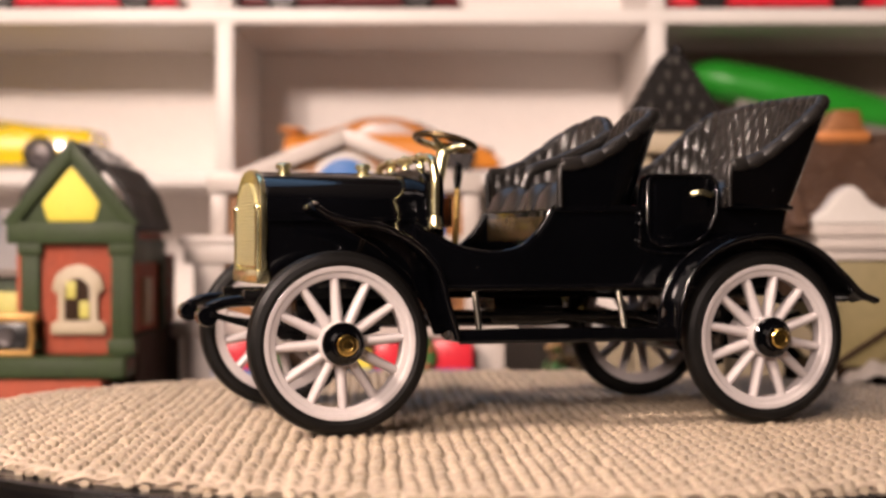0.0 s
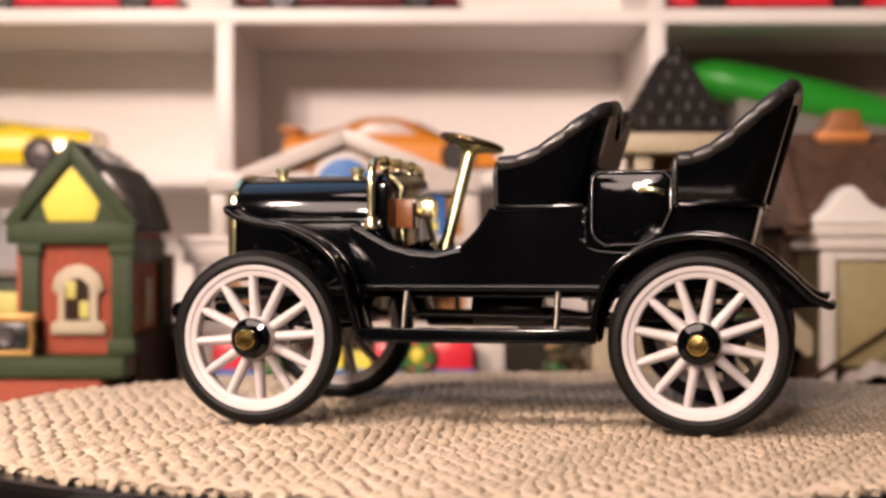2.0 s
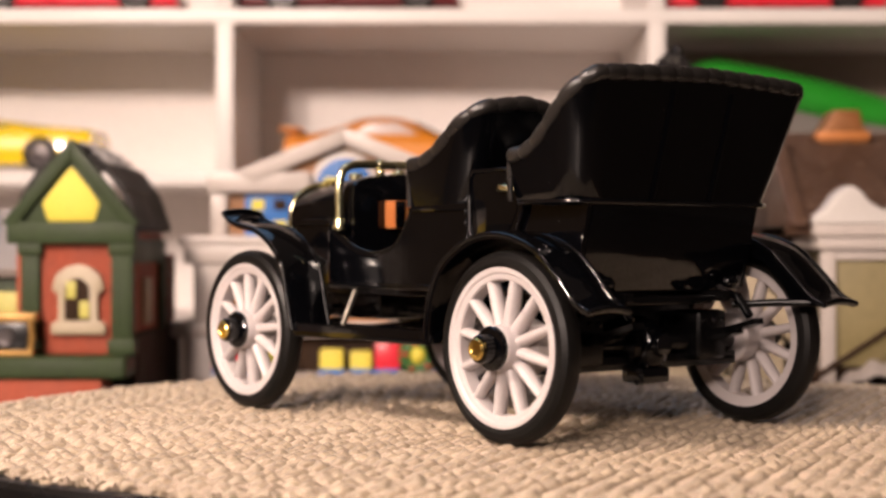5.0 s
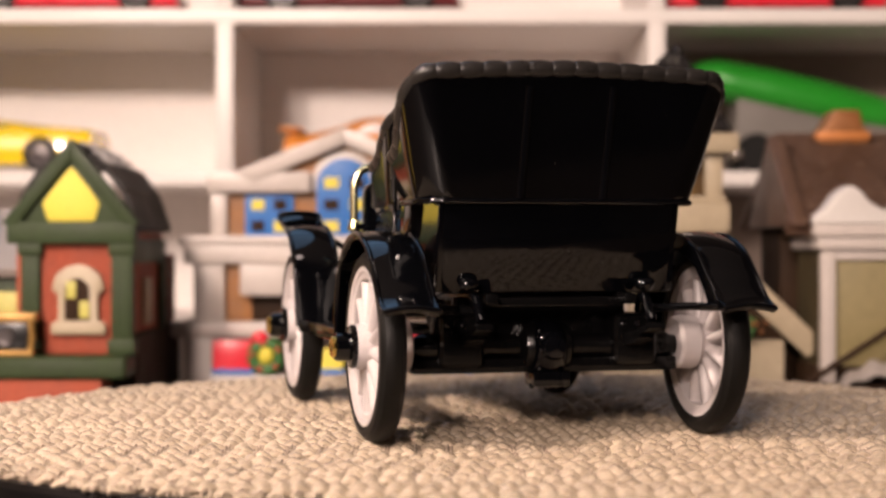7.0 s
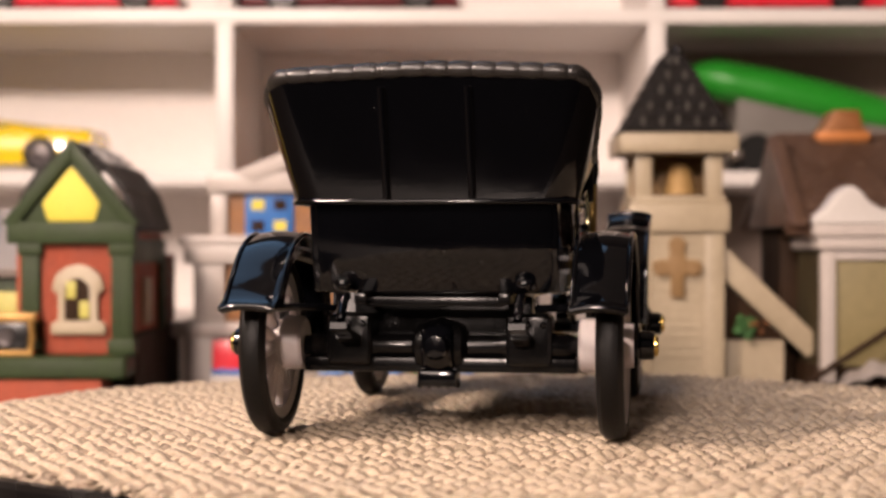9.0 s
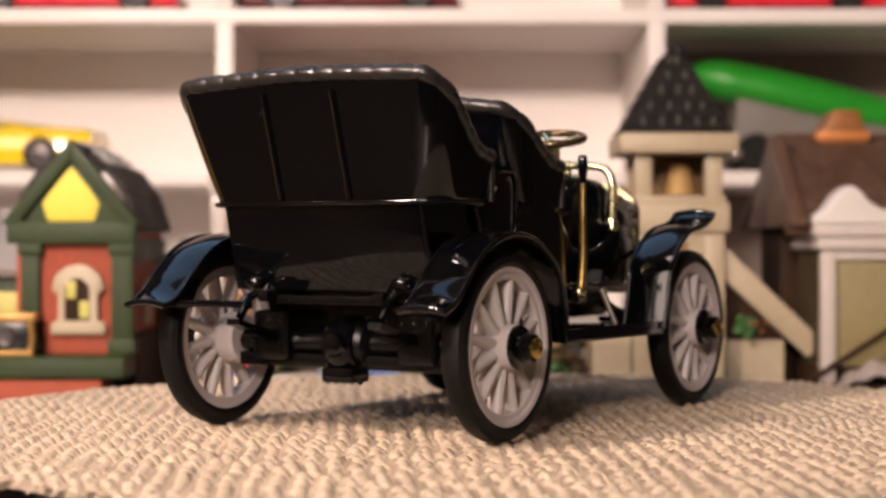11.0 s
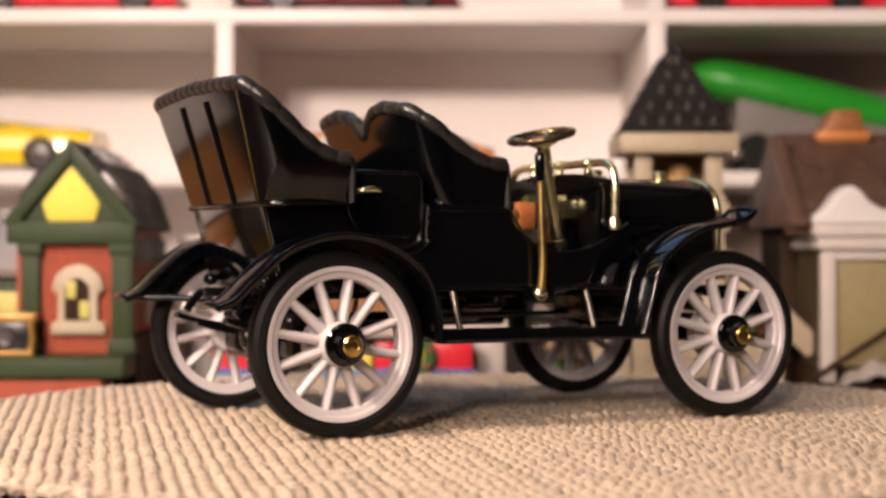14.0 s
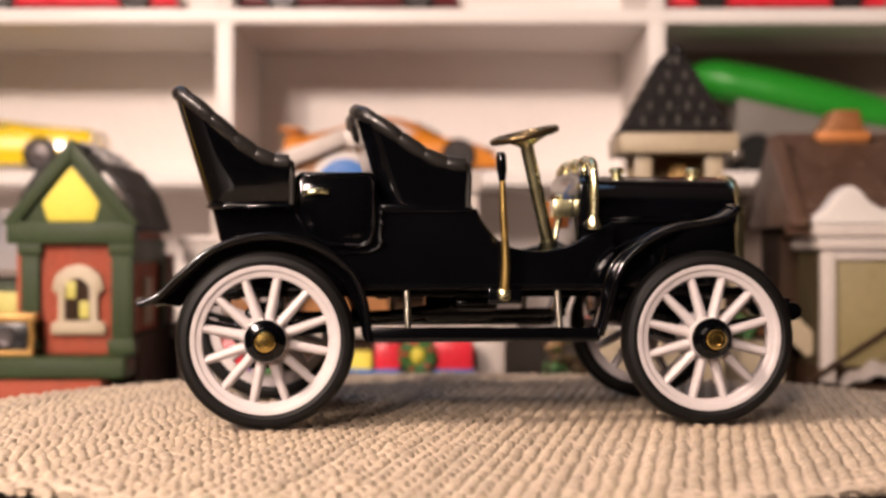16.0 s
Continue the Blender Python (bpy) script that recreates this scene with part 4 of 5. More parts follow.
    part("unseen_wing_base", box(-95, -48.2, 5, 50, 0, 35.9, 0.4), WHITE_CERAMIC, h)
    part("unseen_wing_eave", box(-96, -25.0, 4, 52, 58.1, 72.0, 0.8), WHITE_CERAMIC, h)
    part("wing_window", box(-22.0, -14.4, 7.0, 8.6, 38.5, 50.8, 0.4), YELLOW_DIM, h)
    part("wing_roof", quad_slab([(-24.9, 4, 56.5), (-13.6, 4, 56.5), (-14.2, 28, 72.0), (-24.9, 28, 72.0)], 2.2), GREY_PLASTIC, h, "grey snow-dusted wing roof")
    # small gilded cart on the ledge
    c = thing("miniature_cart", "gilded miniature cart with dark panel on the house ledge", "miniature cart", m=pose(-0.1125, 0.1188, 0.0356))
    part("tray", box(-8, 5.6, -3.2, 3.2, 0.0, 1.4, 0.4), GOLD_PAINT, c)
    part("panel", box(-7.4, 4.4, -2.2, 2.2, 1.4, 8.2, 0.4), BLACK_PLASTIC, c)
    part("top_rail", box(-8, 6.2, -3.0, 3.0, 8.0, 10.4, 0.8), GOLD_PAINT, c)
    part("post", tube([(4.9, -2.4, 1.2), (5.4, -2.5, 5), (4.9, -2.4, 8.4)], 0.9, 8), GOLD_PAINT, c, smooth=80)
    part("disc", lathe([(0.3, -3.4), (1.2, -3.4), (1.3, -2.9), (2.1, -3.0), (2.3, -2.2), (0.3, -2.2)], "y", 20, (-1.2, 0, 4.8)), RIM_GREY, c)


def yellow_house():
    """A neighbour that shows only as a reflection in the car's back."""
    h = thing("miniature_house", "warm yellow miniature house with white upper storey", "miniature house", "miniature village", m=pose(-0.30, 0.062, 0))
    part("wall", box(-10, 100, 0, 45, 0, 32, 0.6), WARM_YELLOW, h)
    part("upper_wall", box(-12, 102, -1.0, 46, 32.1, 64, 0.6), WHITE_CERAMIC, h)
    for x in (10, 45, 80):
        part("window", box(x - 7, x + 7, -1.6, -0.8, 46, 60, 0.3), DARK_BROWN, h)
    for s in (-1, 1):
        part("roof", quad_slab([(-14, 22.5 + s * 27, 63.5), (104, 22.5 + s * 27, 63.5), (104, 22.5, 84), (-14, 22.5, 84)], 1.6), ROOF_DARK, h)


def brick_station():
    h = thing("miniature_house", "white and orange brick miniature house with blue windows", "miniature house", "miniature village", m=pose(-0.0352, 0.1777, 0))
    part("base", box(-44.0, 44.0, 3, 62, 0, 37.0, 0.6), WHITE_CERAMIC, h)
    part("base_wall", box(-35.6, 35.6, 2.0, 3.4, 6, 36.8, 0.2), DARK_BROWN, h)
    part("step", box(-36.0, 36.0, -14, 2.0, 0, 27.2, 0.6), WHITE_CERAMIC, h)
    for s in (-1, 1):
        x0, x1 = sorted((s * 44.6, s * 35.8))
        part("pier", box(x0, x1, -1.0, 4.0, 0, 36.9, 0.6), WHITE_CERAMIC, h)
        x0, x1 = sorted((s * 42.2, s * 33.6))
        p = part("pilaster", box(x0, x1, -0.4, 5.0, 41.2, 57.3, 0.5), WHITE_CERAMIC, h)
        part("pilaster_panel", box(x0 + 2, x1 - 2, -1.0, 0, 43, 55.4, 0.3), WHITE_CERAMIC, p)
        x0, x1 = sorted((s * 37.4, s * 32.8))
        part("pilaster", box(x0, x1, -0.4, 5.0, 65.2, 77.0, 0.5), WHITE_CERAMIC, h)
        x0, x1 = sorted((s * 28.7, s * 11.4))
        part("awning", box(x0, x1, -5.0, 2.0, 48.6, 57.2, 0.8), WHITE_CERAMIC, h)
        x0, x1 = sorted((s * 26.0, s * 12.0))
        part("doorway", box(x0, x1, 0.8, 2.6, 41.3, 48.5, 0.2), DARK_BROWN, h)
        x0, x1 = sorted((s * 27.9, s * 14.4))
        pm = [YELLOW_GLOW, DARK_BROWN, DARK_BROWN, YELLOW_GLOW]
        pane_window(h, x0, x1, 64.9, 76.8, 1.6, BLUE_PAINT, False, pm, "blue framed square window")
    part("ledge", box(-48.2, 48.2, -3.0, 64, 37.0, 41.2, 0.8), WHITE_CERAMIC, h)
    part("wall", box(-34.0, 34.0, 2.4, 60, 41.2, 57.4, 0.3), ORANGE_BRICK, h)
    brick_face(h, -33.4, -28.8, 41.4, 57.2, 2.4, ORANGE_BRICK, 2.6, 1.2)
    brick_face(h, 28.8, 33.4, 41.4, 57.2, 2.4, ORANGE_BRICK, 2.6, 1.2)
    part("band", box(-44.6, 44.6, -2.4, 63, 57.4, 62.6, 0.8), WHITE_CERAMIC, h)
    part("band_top", box(-45.8, 45.8, -3.4, 63.5, 62.6, 65.2, 0.7), WHITE_CERAMIC, h)
    part("upper_wall", box(-34.0, 34.0, 2.4, 60, 65.2, 78.2, 0.3), ORANGE_BRICK, h)
    brick_face(h, -32.6, -28.0, 65.4, 77.6, 2.4, ORANGE_BRICK, 2.6, 1.2)
    brick_face(h, -14.2, -8.4, 65.4, 77.6, 2.4, ORANGE_BRICK, 2.6, 1.2)
    brick_face(h, 8.4, 14.2, 65.4, 77.6, 2.4, ORANGE_BRICK, 2.6, 1.2)
    for s in (-1, 1):
        x0, x1 = sorted((s * 38.2, s * 9.4))
        part("cornice", box(x0, x1, -2.6, 62, 77.2, 83.0, 0.8), WHITE_CERAMIC, h)
        part("gable_trim", prism([(0, 95.2), (0, 90.6), (s * 25.0, 80.2), (s * 31.0, 82.6)], -3.2, 1.4, "y", 0.5), WHITE_CERAMIC, h)
        part("roof", quad_slab([(s * 31, 0, 83.0), (s * 31, 62, 83.0), (0, 62, 95.4), (0, 0, 95.4)], 1.5), WHITE_CERAMIC, h)
    part("gable", prism([(-26, 81), (26, 81), (0, 92.5)], 1.2, 4.0, "y", 0.2), ORANGE_BRICK, h)
    part("arch_surround", prism([(-9.6, 77.5), (9.6, 77.5)] + [(9.6 * math.cos(a), 79.2 + 9.8 * math.sin(a)) for a in [math.pi * k / 14 for k in range(15)]], 0.4, 3.0, "y", 0.4), WHITE_CERAMIC, h)
    pane_window(h, -7.9, 7.7, 64.8, 86.8, 0.8, BLUE_PAINT, True, [YELLOW_GLOW, DARK_BROWN, DARK_BROWN, YELLOW_GLOW, YELLOW_GLOW, YELLOW_GLOW], "blue framed arched window")
    # parcels and wreaths along the step
    y0 = 0.1777 - 0.008

    def parcel(x, w, hgt, mat, label):
        p = thing("gift_parcel", label, "toy parcel", "parcels on the step", m=pose(-0.0352 + x * MM, y0, 27.2 * MM))
        part("box", box(-w / 2, w / 2, -3, 3, 0, hgt, 0.7), mat, p)
        part("ribbon", box(-w / 2 - 0.15, w / 2 + 0.15, -3.15, 3.15, 0.1, 1.6, 0.2), BLUE_PAINT, p)

    def wreath(x):
        w = thing("toy_wreath", "green toy wreath with red and yellow berries", "wreath", "wreaths on the step", m=pose(-0.0352 + x * MM, y0 - 0.004, 27.2 * MM))
        ring = [(3.6 * math.cos(a), 0, 5.2 + 3.6 * math.sin(a)) for a in [2 * math.pi * k / 24 for k in range(24)]]
        part("ring", tube(ring, 1.7, 10, closed=True), GREEN_WREATH, w, smooth=80)
        part("bow", ball((0, -0.6, 5.4), 2.2, squash=(1, 0.7, 1.2)), YELLOW_GLOW, w, smooth=80)
        part("berry", ball((-1.6, -0.8, 10.2), 1.9, squash=(1.3, 0.7, 1)), RED_PAINT, w, smooth=80)
        for k in range(5):
            a = 0.5 + k * 1.25
            part("berry", ball((3.7 * math.cos(a), -1.5, 5.2 + 3.7 * math.sin(a)), 0.75, sub=1), RED_PAINT, w, smooth=80)
    for s in (-1, 1):
        parcel(s * 30.0, 11.0, 9.4, RED_PAINT, "red toy parcel with blue base band")
        wreath(s * 20.6)
    parcel(-3.0, 6.4, 7.0, YELLOW_GLOW, "yellow toy parcel with blue base band")
    parcel(5.0, 6.0, 6.4, YELLOW_GLOW, "yellow toy parcel with blue base band")
    parcel(12.2, 6.8, 8.6, RED_PAINT, "red toy parcel with blue base band")


def church():
    h = thing("miniature_church", "cream miniature church with dark shingled bell tower", "miniature church", "miniature village", m=pose(0.0525, 0.1409, 0))
    part("tower", box(-10.8, 11.4, 0.8, 22, 0, 65.8, 0.3), CREAM, h)
    for x0, x1 in ((-11.4, -6.6), (7.0, 12.0)):
        part("corner_board", box(x0, x1, -0.4, 3.4, 0, 65.8, 0.5), CREAM, h)
    z = 2.0
    while z < 64:
        part("clapboard", prism([(-0.3, z), (0.9, z), (0.9, z + 2.5), (0.5, z + 2.5)], -6.6, 7.0, "x", 0), CREAM, h, smooth=0)
        z += 2.45
    part("cross", prism([(-2.0, 49), (1.6, 49), (1.6, 54.6), (4.2, 54.8), (4.2, 58.6), (1.8, 59), (1.6, 63.2), (-2.0, 63.2), (-2.2, 59), (-4.6, 58.6), (-4.6, 54.8), (-2.0, 54.6)], -1.5, 0.4, "y", 0.5), CROSS_BROWN, h, "bronze brown cross")
    for x, z in ((-4.4, 56.7), (4.0, 56.7), (-0.2, 62.6)):
        part("cross_tip", lathe([(0.3, -1.7), (2.0, -1.6), (2.2, -1.2), (2.2, 0.4), (0.3, 0.4)], "y", 16, (x, 0, z)), CROSS_BROWN, h, smooth=40)
    part("band", box(-12.6, 13.2, -1.8, 24, 65.8, 73.2, 0.7), CREAM, h)
    part("band_top", box(-11.6, 12.2, -1.0, 23, 73.2, 75.2, 0.4), CREAM, h)
    part("belfry_floor", box(-10, 11, 1, 21.5, 75.0, 75.6, 0.1), DARK_BROWN, h)
    part("belfry_back", box(-10, 11, 17, 21.6, 75.4, 86, 0.1), CROSS_BROWN, h)
    for x in (-11.0, 7.2):
        for y in (0.0, 18.2):
            part("belfry_post", box(x, x + 4.4, y, y + 4.2, 75.2, 86.0, 0.5), CREAM, h)
    part("bell", lathe([(0.3, 83.6), (2.2, 83.2), (3.2, 81.4), (3.8, 78.4), (4.5, 76.2), (4.6, 75.6), (0.3, 75.6)], "z", 28, (1.8, 9, 0)), BELL, h, "dull gold bell", smooth=40)
    part("cornice", box(-15.2, 15.2, -3.8, 26.4, 86.0, 91.2, 0.9), CREAM, h)
    b = bmesh.new()
    levels = [(13.8, 91.2), (9.6, 99.8), (5.2, 108.2), (2.4, 112.4), (0.8, 113.6)]
    prev = None
    for r, z in levels:
        ring = [b.verts.new((sx * r, 11.2 + sy * r, z)) for sx, sy in ((-1, -1), (1, -1), (1, 1), (-1, 1))]
        if prev:
            for k in range(4):
                b.faces.new((prev[k], prev[(k + 1) % 4], ring[(k + 1) % 4], ring[k]))
        else:
            b.faces.new(ring)
        prev = ring
    b.faces.new(prev)
    bevelled(b, 0.6, 2)
    part("roof", b, ROOF_DARK, h, "dark shingled spire")
    shingle_slope(h, (-13.8, -2.4, 91.4), (13.8, -2.4, 91.4), (2.4, 8.8, 112.4), (-2.4, 8.8, 112.4), 6, 7, ROOF_DARK)
    shingle_slope(h, (-13.8, 25, 91.4), (-13.8, -2.4, 91.4), (-2.4, 8.8, 112.4), (-2.4, 13.6, 112.4), 6, 7, ROOF_DARK)
    b = bmesh.new()
    rn = random.Random(21)
    for k, (half, v) in enumerate(((11.0, 0.13), (8.8, 0.33), (6.6, 0.53), (4.0, 0.73), (2.0, 0.9))):
        cols = max(2, int(half / 2.0))
        for c in range(cols):
            x = -half + 2 * half * (c + 0.5) / cols + rn.uniform(-0.5, 0.5)
            y, z = -2.4 + 11.2 * v, 91.4 + 21.0 * v
            box(x - 0.28, x + 0.28, y - 1.25, y - 0.1, z - 1.0, z + 1.2 + rn.uniform(-0.4, 0.4), 0, bm=b)
    tagged(part("worn_edges", b, SHINGLE_EDGE, h, smooth=0), kind="stuff")
    part("finial", ball((1.8, 14, 114.2), 1.4), BLACK_PLASTIC, h, smooth=80)
    part("lamp_globe", ball((14.6, -2.6, 85.6), 1.9), GLOBE, h, "small silver globe", smooth=80)
    # nave, its low side gable and rake
    part("nave", box(11.6, 29.0, 8, 62, 0, 39.0, 0.4), CREAM, h)
    z = 2.0
    while z < 38:
        part("clapboard", prism([(6.9, z), (8.1, z), (8.1, z + 2.5), (7.7, z + 2.5)], 17.4, 28.6, "x", 0), CREAM, h, smooth=0)
        z += 2.45
    part("porch", box(-21.5, -11.5, 4.0, 40, 0, 39.4, 0.4), CREAM, h, "low cream clapboard porch")
    z = 2.0
    while z < 37:
        part("clapboard", prism([(2.9, z), (4.1, z), (4.1, z + 2.5), (3.7, z + 2.5)], -21.0, -11.9, "x", 0), CREAM, h, smooth=0)
        z += 2.45
    part("nave_rake", prism([(12.4, 62.4), (12.4, 53.6), (34.0, 33.4), (36.2, 35.8), (35.6, 39.8)], 2.0, 6.5, "y", 0.5), CREAM, h)
    part("nave_gable", prism([(11.6, 55), (11.6, 38), (29.4, 38)], 6.4, 60, "y", 0.2), DARK_BROWN, h)
    part("nave_roof", quad_slab([(36.4, 6, 38.6), (36.4, 62, 38.6), (11.6, 62, 63.4), (11.6, 6, 63.4)], 1.4), ROOF_DARK, h)
    b = bmesh.new()
    rn = random.Random(5)
    for k in range(20):
        ball((18.2 + rn.uniform(-2.4, 2.6), 5.2 + rn.uniform(-1.5, 1.5), 40.6 + rn.uniform(-1.6, 3.0)), rn.uniform(0.6, 1.2), b, 1)
    part("shrub", b, GREEN_WREATH, h, "clumpy dark green shrub", smooth=0)
    for k in range(4):
        part("berry", ball((19.5 + 1.3 * k, 3.4, 41.0 + rn.uniform(-1, 1.6)), 0.7, sub=1), COPPER, h, smooth=80)


def snowy_house():
    h = thing("miniature_house", "khaki miniature house with brown shingled roof and snow drift", "miniature house", "miniature village", m=pose(0.110, 0.1317, 0))
    part("base", box(-24, 30, 2, 60, 0, 32, 0.6), DARK_BROWN, h)
    part("wall", box(-21.5, 30, 1.0, 58, 32, 62, 0.3), OLIVE, h)
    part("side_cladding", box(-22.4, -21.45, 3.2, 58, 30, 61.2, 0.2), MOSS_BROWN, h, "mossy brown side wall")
    part("corner_trim", box(-22.8, -19.2, -0.6, 3, 28, 61.4, 0.6), WHITE_CERAMIC, h)
    part("corner_trim", box(16.0, 19.6, -0.6, 3, 28, 61.4, 0.6), WHITE_CERAMIC, h)
    part("panel_trim", box(-19.2, 16.0, -0.2, 1.2, 58.8, 61.4, 0.3), WHITE_CERAMIC, h)
    part("cornice", box(-24.0, 31, -2.0, 60, 61.4, 64.6, 0.7), WHITE_CERAMIC, h)
    part("cornice_top", box(-25.2, 32, -3.2, 61, 64.6, 67.6, 0.7), WHITE_CERAMIC, h)
    part("attic_side", prism([(-2.0, 67.4), (60, 67.4), (29, 92)], -30.5, -26.5, "x", 0.4), ROOF_BROWN, h)
    part("side_wall", box(-27.0, -21.6, 30, 57, 0, 67.2, 0.6), DARK_BROWN, h)
    part("roof", quad_slab([(-31.5, 0.5, 66.8), (36, 0.5, 66.8), (36, 40, 92.0), (-26, 40, 92.0)], 2.0), ROOF_BROWN, h)
    part("roof", quad_slab([(-31.5, 66, 66.8), (36, 66, 66.8), (36, 40, 92.0), (-26, 40, 92.0)], 2.0), ROOF_BROWN, h)
    shingle_slope(h, (-31.2, 0.5, 68.0), (36, 0.5, 68.0), (36, 40, 93.0), (-25.8, 40, 93.0), 13, 30, ROOF_BROWN)
    b = bmesh.new()
    rn = random.Random(33)
    for r in range(9):
        for c in range(15):
            if rn.random() < 0.55:
                v = (r + 0.5) / 9
                x, y, z = -29 + 4.3 * c + rn.uniform(-1, 1), 0.5 + 39.5 * v, 68.9 + 25 * v
                box(x - 0.26, x + 0.26, y - 0.5, y + 0.3, z - 0.4, z + 0.5, 0, bm=b)
    tagged(part("worn_edges", b, WORN_TAN, h, smooth=0), kind="stuff")
    ch = part("chimney", prism([(-15.9, 90.0), (-2.0, 90.0), (-2.0, 93.4), (-3.2, 94.2), (-4.6, 99.4), (-11.2, 99.4), (-14.2, 94.2), (-15.9, 93.4)], 34, 46, "y", 0.6), COPPER, h, "copper coloured chimney")
    part("chimney_cap", box(-16.2, -1.7, 33.4, 46.6, 91.2, 93.4, 0.5), COPPER_BAND, ch)

    crest = [(-25.4, 67.4), (-25.2, 69.6), (-22.5, 71.5), (-19.5, 75.5), (-16.5, 77.6), (-13.8, 76.6), (-11.5, 73.6), (-8, 71.4), (-4, 71.6), (2, 70.4), (10, 72.5), (18, 70.2), (26, 71.5), (31, 67.4)]
    part("snow_drift", prism(crest, -3.4, 6.0, "y", 1.6, 3), SNOW, h, "white snow drift on the eave", smooth=60)
    part("stair_rail", tube([(-27.0, -6, 28.8), (-6.5, -6, 42.0), (8, -6, 51)], 0.8, 8), DARK_BROWN, h, "brown diagonal rail", smooth=80)
    part("rail_post", box(-27.6, -26.4, -6.8, -5.4, 0, 30, 0.2), DARK_BROWN, h)
    part("porch", box(-27.0, 24, -8, 1.2, 0, 27.6, 0.5), DARK_BROWN, h)

    def heap(u, v):
        x, y = -19 + 36 * u, -8 + 9 * v
        return (x, y, 27.5 + 8.5 * (math.sin(math.pi * u) ** 0.5) * math.sin(math.pi * min(1.0, 0.15 + v * 0.7)) * (0.85 + 0.15 * math.sin(x)))
    part("snow_bank", lumpy(heap, 24, 8), GREY_PLASTIC, h, "grey-white bank of snow", smooth=80)


def toy_car(x, y, z, paint, label, length=75.0, mirror=False, spoiler=True, turn=0.0, low=1.0, glass=DARK_GLASS):
    """A small die-cast sports car with its nose towards +x."""
    c = thing("toy_car", label, "toy car", "toy cars on the shelf", m=pose(x * MM, y * MM, z * MM, 0, 0, turn + (180 if mirror else 0)))
    k = length / 75.0

    def roof(z):
        return z if z < 13 else 13 + (z - 13) * low
    top = smooth_path([(-37, 0, 12.5), (-30, 0, 13.6), (-20, 0, 15.6), (-10, 0, 19.0), (0, 0, 19.6), (8, 0, 17.8), (17, 0, 13.2), (27, 0, 11.2), (35, 0, 8.2), (37.5, 0, 5.0)], 5)
    b = bmesh.new()
    rings = []
    for p in top:
        p.z = roof(p.z)
        half = 15.4 * (1 - 0.10 * (abs(p.x) / 37.5) ** 3)
        cab = max(0.0, p.z - 13.0)
        ring = [(p.x, -half + 0.6, 2.4), (p.x, -half, 4.5), (p.x, -half, min(p.z - 1.6, 10.4)), (p.x, -half + 1.4 + cab * 0.55, max(min(p.z - 0.6, 13), p.z - 1.2)), (p.x, -half * 0.45, p.z + 0.35)]
        ring += [(q[0], -q[1], q[2]) for q in reversed(ring)]
        rings.append([b.verts.new((q[0] * k, q[1] * k, q[2] * k)) for q in ring])
    for r0, r1 in zip(rings, rings[1:]):
        for i in range(len(r0)):
            b.faces.new((r0[i], r0[(i + 1) % len(r0)], r1[(i + 1) % len(r0)], r1[i]))
    b.faces.new(rings[0]), b.faces.new(rings[-1])
    part("body", b, paint, c, smooth=50)
    for s in (-1, 1):
        part("side_window", prism([(-14 * k, roof(13.4) * k), (-7 * k, roof(17.6) * k), (2 * k, roof(18.0) * k), (10 * k, roof(13.6) * k)], s * 11.4 * k, s * 13.6 * k, "y", 0.3), glass, c)
        for wx in (-22.5, 23.5):
            w = part("wheel", lathe([(0.4, -2.4), (5.4, -2.4), (6.1, -1.6), (6.1, 1.6), (5.4, 2.4), (4.2, 2.5), (3.9, 1.6), (0.4, 1.8)], "y", 28, (wx * k, s * 13.6 * k, 6.1)), RUBBER, c, smooth=40)
            part("rim", lathe([(0.3, 1.2), (3.6, 1.6), (3.8, 2.6), (3.3, 2.6), (3.0, 2.0), (1.0, 2.4), (0.3, 2.5)], "y", 20, (wx * k, s * 13.6 * k, 6.1)) if s > 0 else lathe([(0.3, -1.2), (3.6, -1.6), (3.8, -2.6), (3.3, -2.6), (3.0, -2.0), (1.0, -2.4), (0.3, -2.5)], "y", 20, (wx * k, s * 13.6 * k, 6.1)), RIM_GREY, w, "dull grey wheel rim", smooth=40)
        part("headlight", ball((34.0 * k, s * 9.5 * k, 8.0 * k), 1.6, squash=(1.3, 1.4, 0.8)), RIM_GREY, c, smooth=80)
    part("windscreen", quad_slab([(17.5 * k, -9.5 * k, roof(13.6) * k), (17.5 * k, 9.5 * k, roof(13.6) * k), (8.6 * k, 7.6 * k, roof(18.2) * k), (8.6 * k, -7.6 * k, roof(18.2) * k)], 0.5), DARK_GLASS, c)
    part("bumper", tube([(36.4 * k, -12 * k, 4.4 * k), (38.6 * k, -6 * k, 4.4 * k), (38.9 * k, 0, 4.4 * k), (38.6 * k, 6 * k, 4.4 * k), (36.4 * k, 12 * k, 4.4 * k)], 1.0, 8), BRIGHT_TRIM, c, "bright plated bumper", smooth=80)
    if spoiler:
        part("rear_wing", box(-38.8 * k, -31 * k, -14 * k, 14 * k, 15.0 * k, 16.2 * k, 0.5), paint, c)
        for s in (-1, 1):
            part("wing_stay", box(-36.5 * k, -32.5 * k, s * 9 - 0.7, s * 9 + 0.7, 12.5 * k, 15.2 * k, 0.3), paint, c)
    return c


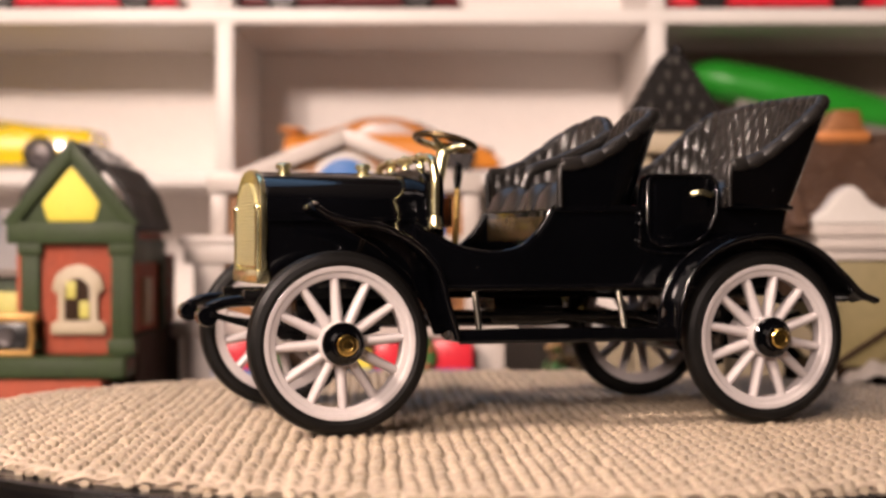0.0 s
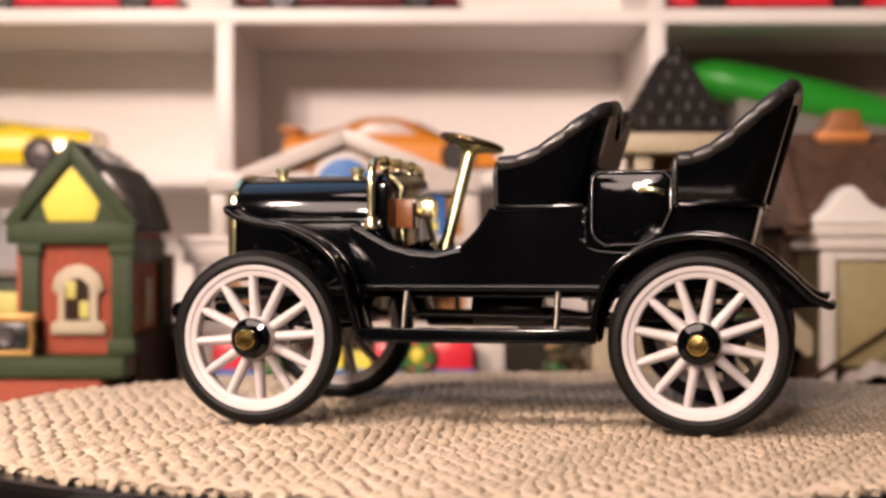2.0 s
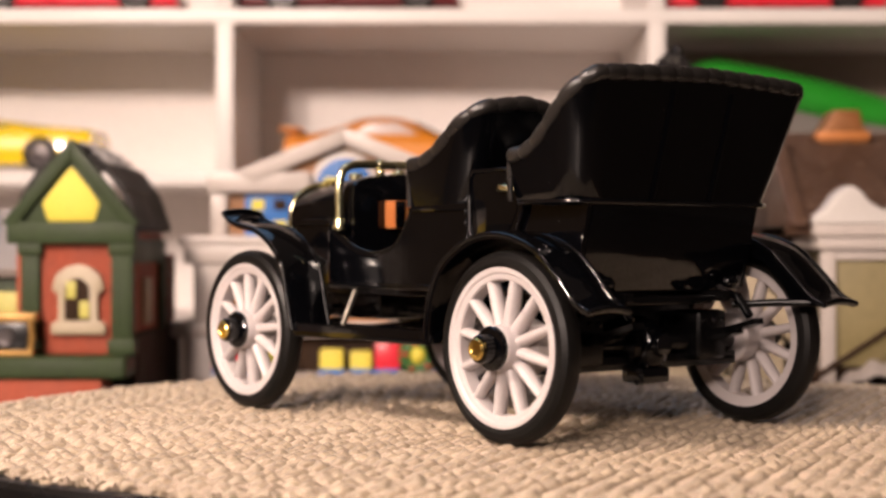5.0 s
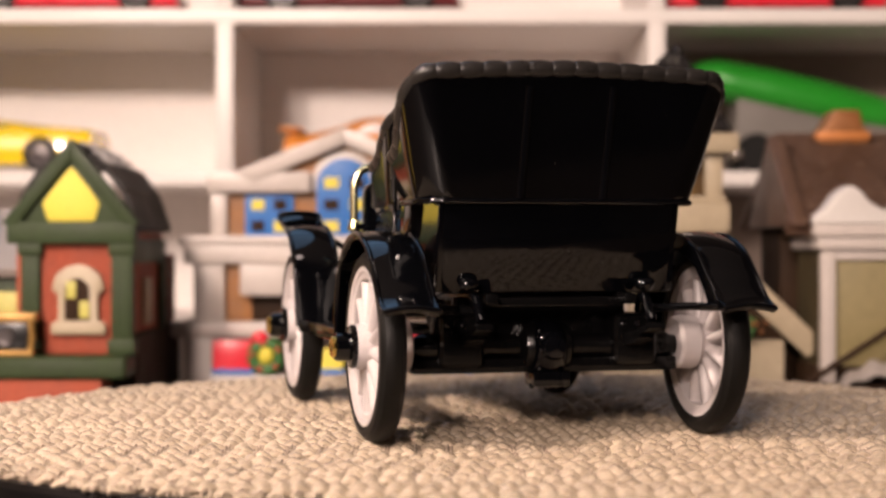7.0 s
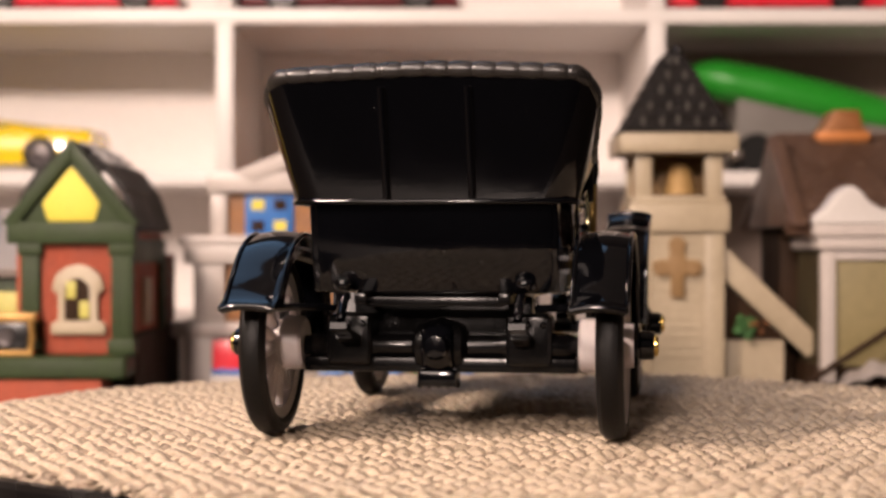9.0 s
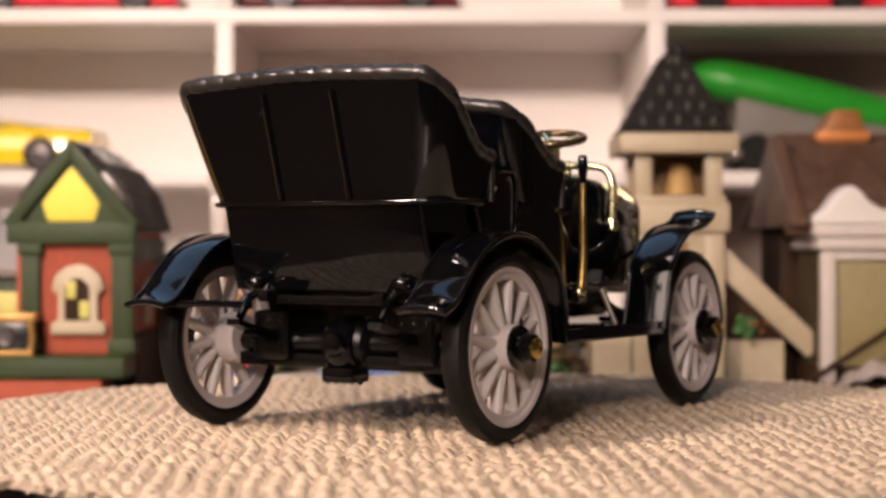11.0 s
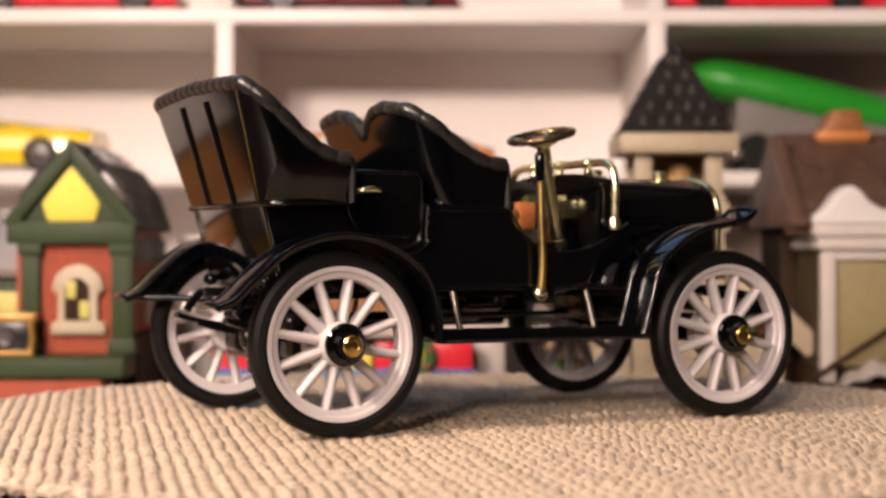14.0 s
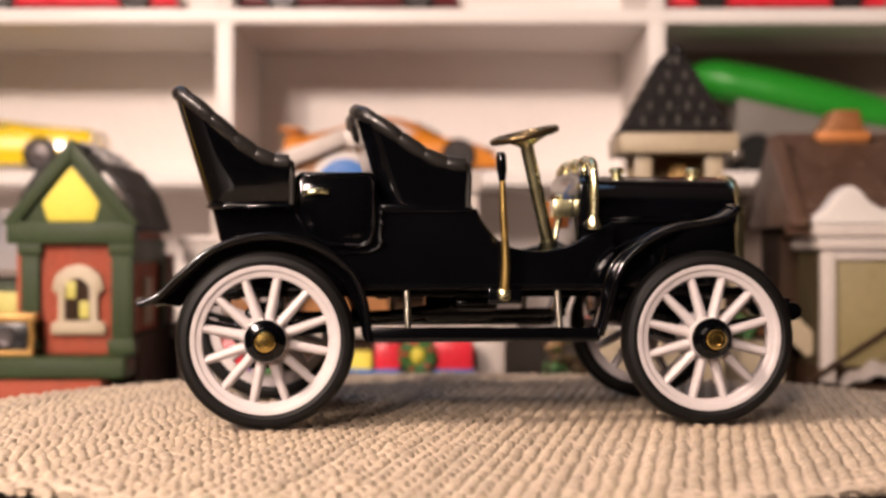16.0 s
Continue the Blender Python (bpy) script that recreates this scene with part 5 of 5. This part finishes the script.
def green_racer():
    c = thing("toy_racer", "long green toy racer with grey chassis and dark wheels", "toy vehicle", m=pose(0.115, 0.3030, 0.0875))
    b = bmesh.new()
    rings = []
    for i in range(25):
        u = i / 24
        x = -35.5 + 90 * u
        r = 9.0 * (min(1.0, 0.25 + u * 7.0) ** 0.5) * (0.80 + 0.28 * math.sin(math.pi * min(1.0, 0.12 + u * 0.95)))
        zc = 35.2 - 0.222 * (x + 35.5)
        rings.append([b.verts.new((x, 1.25 * r * math.cos(a), zc + r * (0.92 * math.sin(a) if math.sin(a) > 0 else 0.75 * math.sin(a)))) for a in [2 * math.pi * k / 24 for k in range(24)]])
    for r0, r1 in zip(rings, rings[1:]):
        for k in range(24):
            b.faces.new((r0[k], r0[(k + 1) % 24], r1[(k + 1) % 24], r1[k]))
    b.faces.new(rings[0]), b.faces.new(rings[-1])
    part("hull", b, GREEN_PLASTIC, c, "glossy green tapered hull", smooth=50)
    part("chassis", prism([(-22, 5), (50, 5), (50, 14), (10, 20), (-20, 27)], -10, 10, "y", 1.5, 3), RACER_GREY, c, "grey plastic chassis")
    for x in (-14, 12, 40):
        for s in (-1, 1):
            part("wheel", lathe([(0.5, -2.5), (6.2, -2.5), (7.0, -1.5), (7.0, 1.5), (6.2, 2.5), (0.5, 2.5)], "y", 28, (x, s * 12.4, 7.0)), RUBBER, c, smooth=40)


def hedge():
    g = thing("miniature_hedge", "mottled green and brown miniature hedge beside the church", "miniature hedge", "", m=pose(0.0245, 0.150, 0))
    rn = random.Random(12)
    part("stem", box(-5, 5, -3, 3, 0, 33, 0.8), DARK_BROWN, g)
    for mat, n in ((MOSS_BROWN, 60), (GREEN_WREATH, 30), (CROSS_BROWN, 24)):
        b = bmesh.new()
        for k in range(n):
            ball((rn.uniform(-6, 5.5), rn.uniform(-4.5, 1), rn.uniform(18, 39)), rn.uniform(0.8, 1.7), b, 1)
        part("foliage", b, mat, g, smooth=0)


green_house()
hedge()
yellow_house()
brick_station()
church()
snowy_house()
toy_car(-170.2, 293.7, 87.5, YELLOW_CAR, "yellow die-cast sports car on the white shelf", length=86.0, mirror=True, spoiler=False, low=0.4)
toy_car(-26.0, 303, 87.5, ORANGE_CAR, "orange die-cast sports car with rear wing on the shelf", glass=PALE_GLASS)
toy_car(-136, 293, 142.0, RED_PAINT, "red die-cast car on the upper shelf", spoiler=False)
toy_car(-40, 293, 142.0, DARK_RED, "dark red die-cast car on the upper shelf", spoiler=False)
toy_car(106, 293, 142.0, RED_PAINT, "red die-cast car on the upper shelf", spoiler=False)
green_racer()


# ---- the turntable carries the mat and the car round ----
TURN = [(t, 92.527 - 11.6752 * (t - 8) + 0.10789 * (t - 8) ** 2 - 0.0044326 * (t - 8) ** 3 + 0.00030988 * (t - 8) ** 4) for t in range(0, 17)]
CAR_X, CAR_Y = -0.00255, 0.00218  # where the car stands on the mat


def motions():
    walk(turntable, [(float(t), pose(0, 0, 0, 0, 0, a)) for t, a in TURN])
    walk(woven_mat, [(float(t), pose(0, 0, MAT_Z * MM, 0, 0, a)) for t, a in TURN])
    walk(vintage_car, [(float(t), pose(0, 0, MAT_Z * MM, 0, 0, a) @ pose(CAR_X, CAR_Y, 0)) for t, a in TURN])


motions()
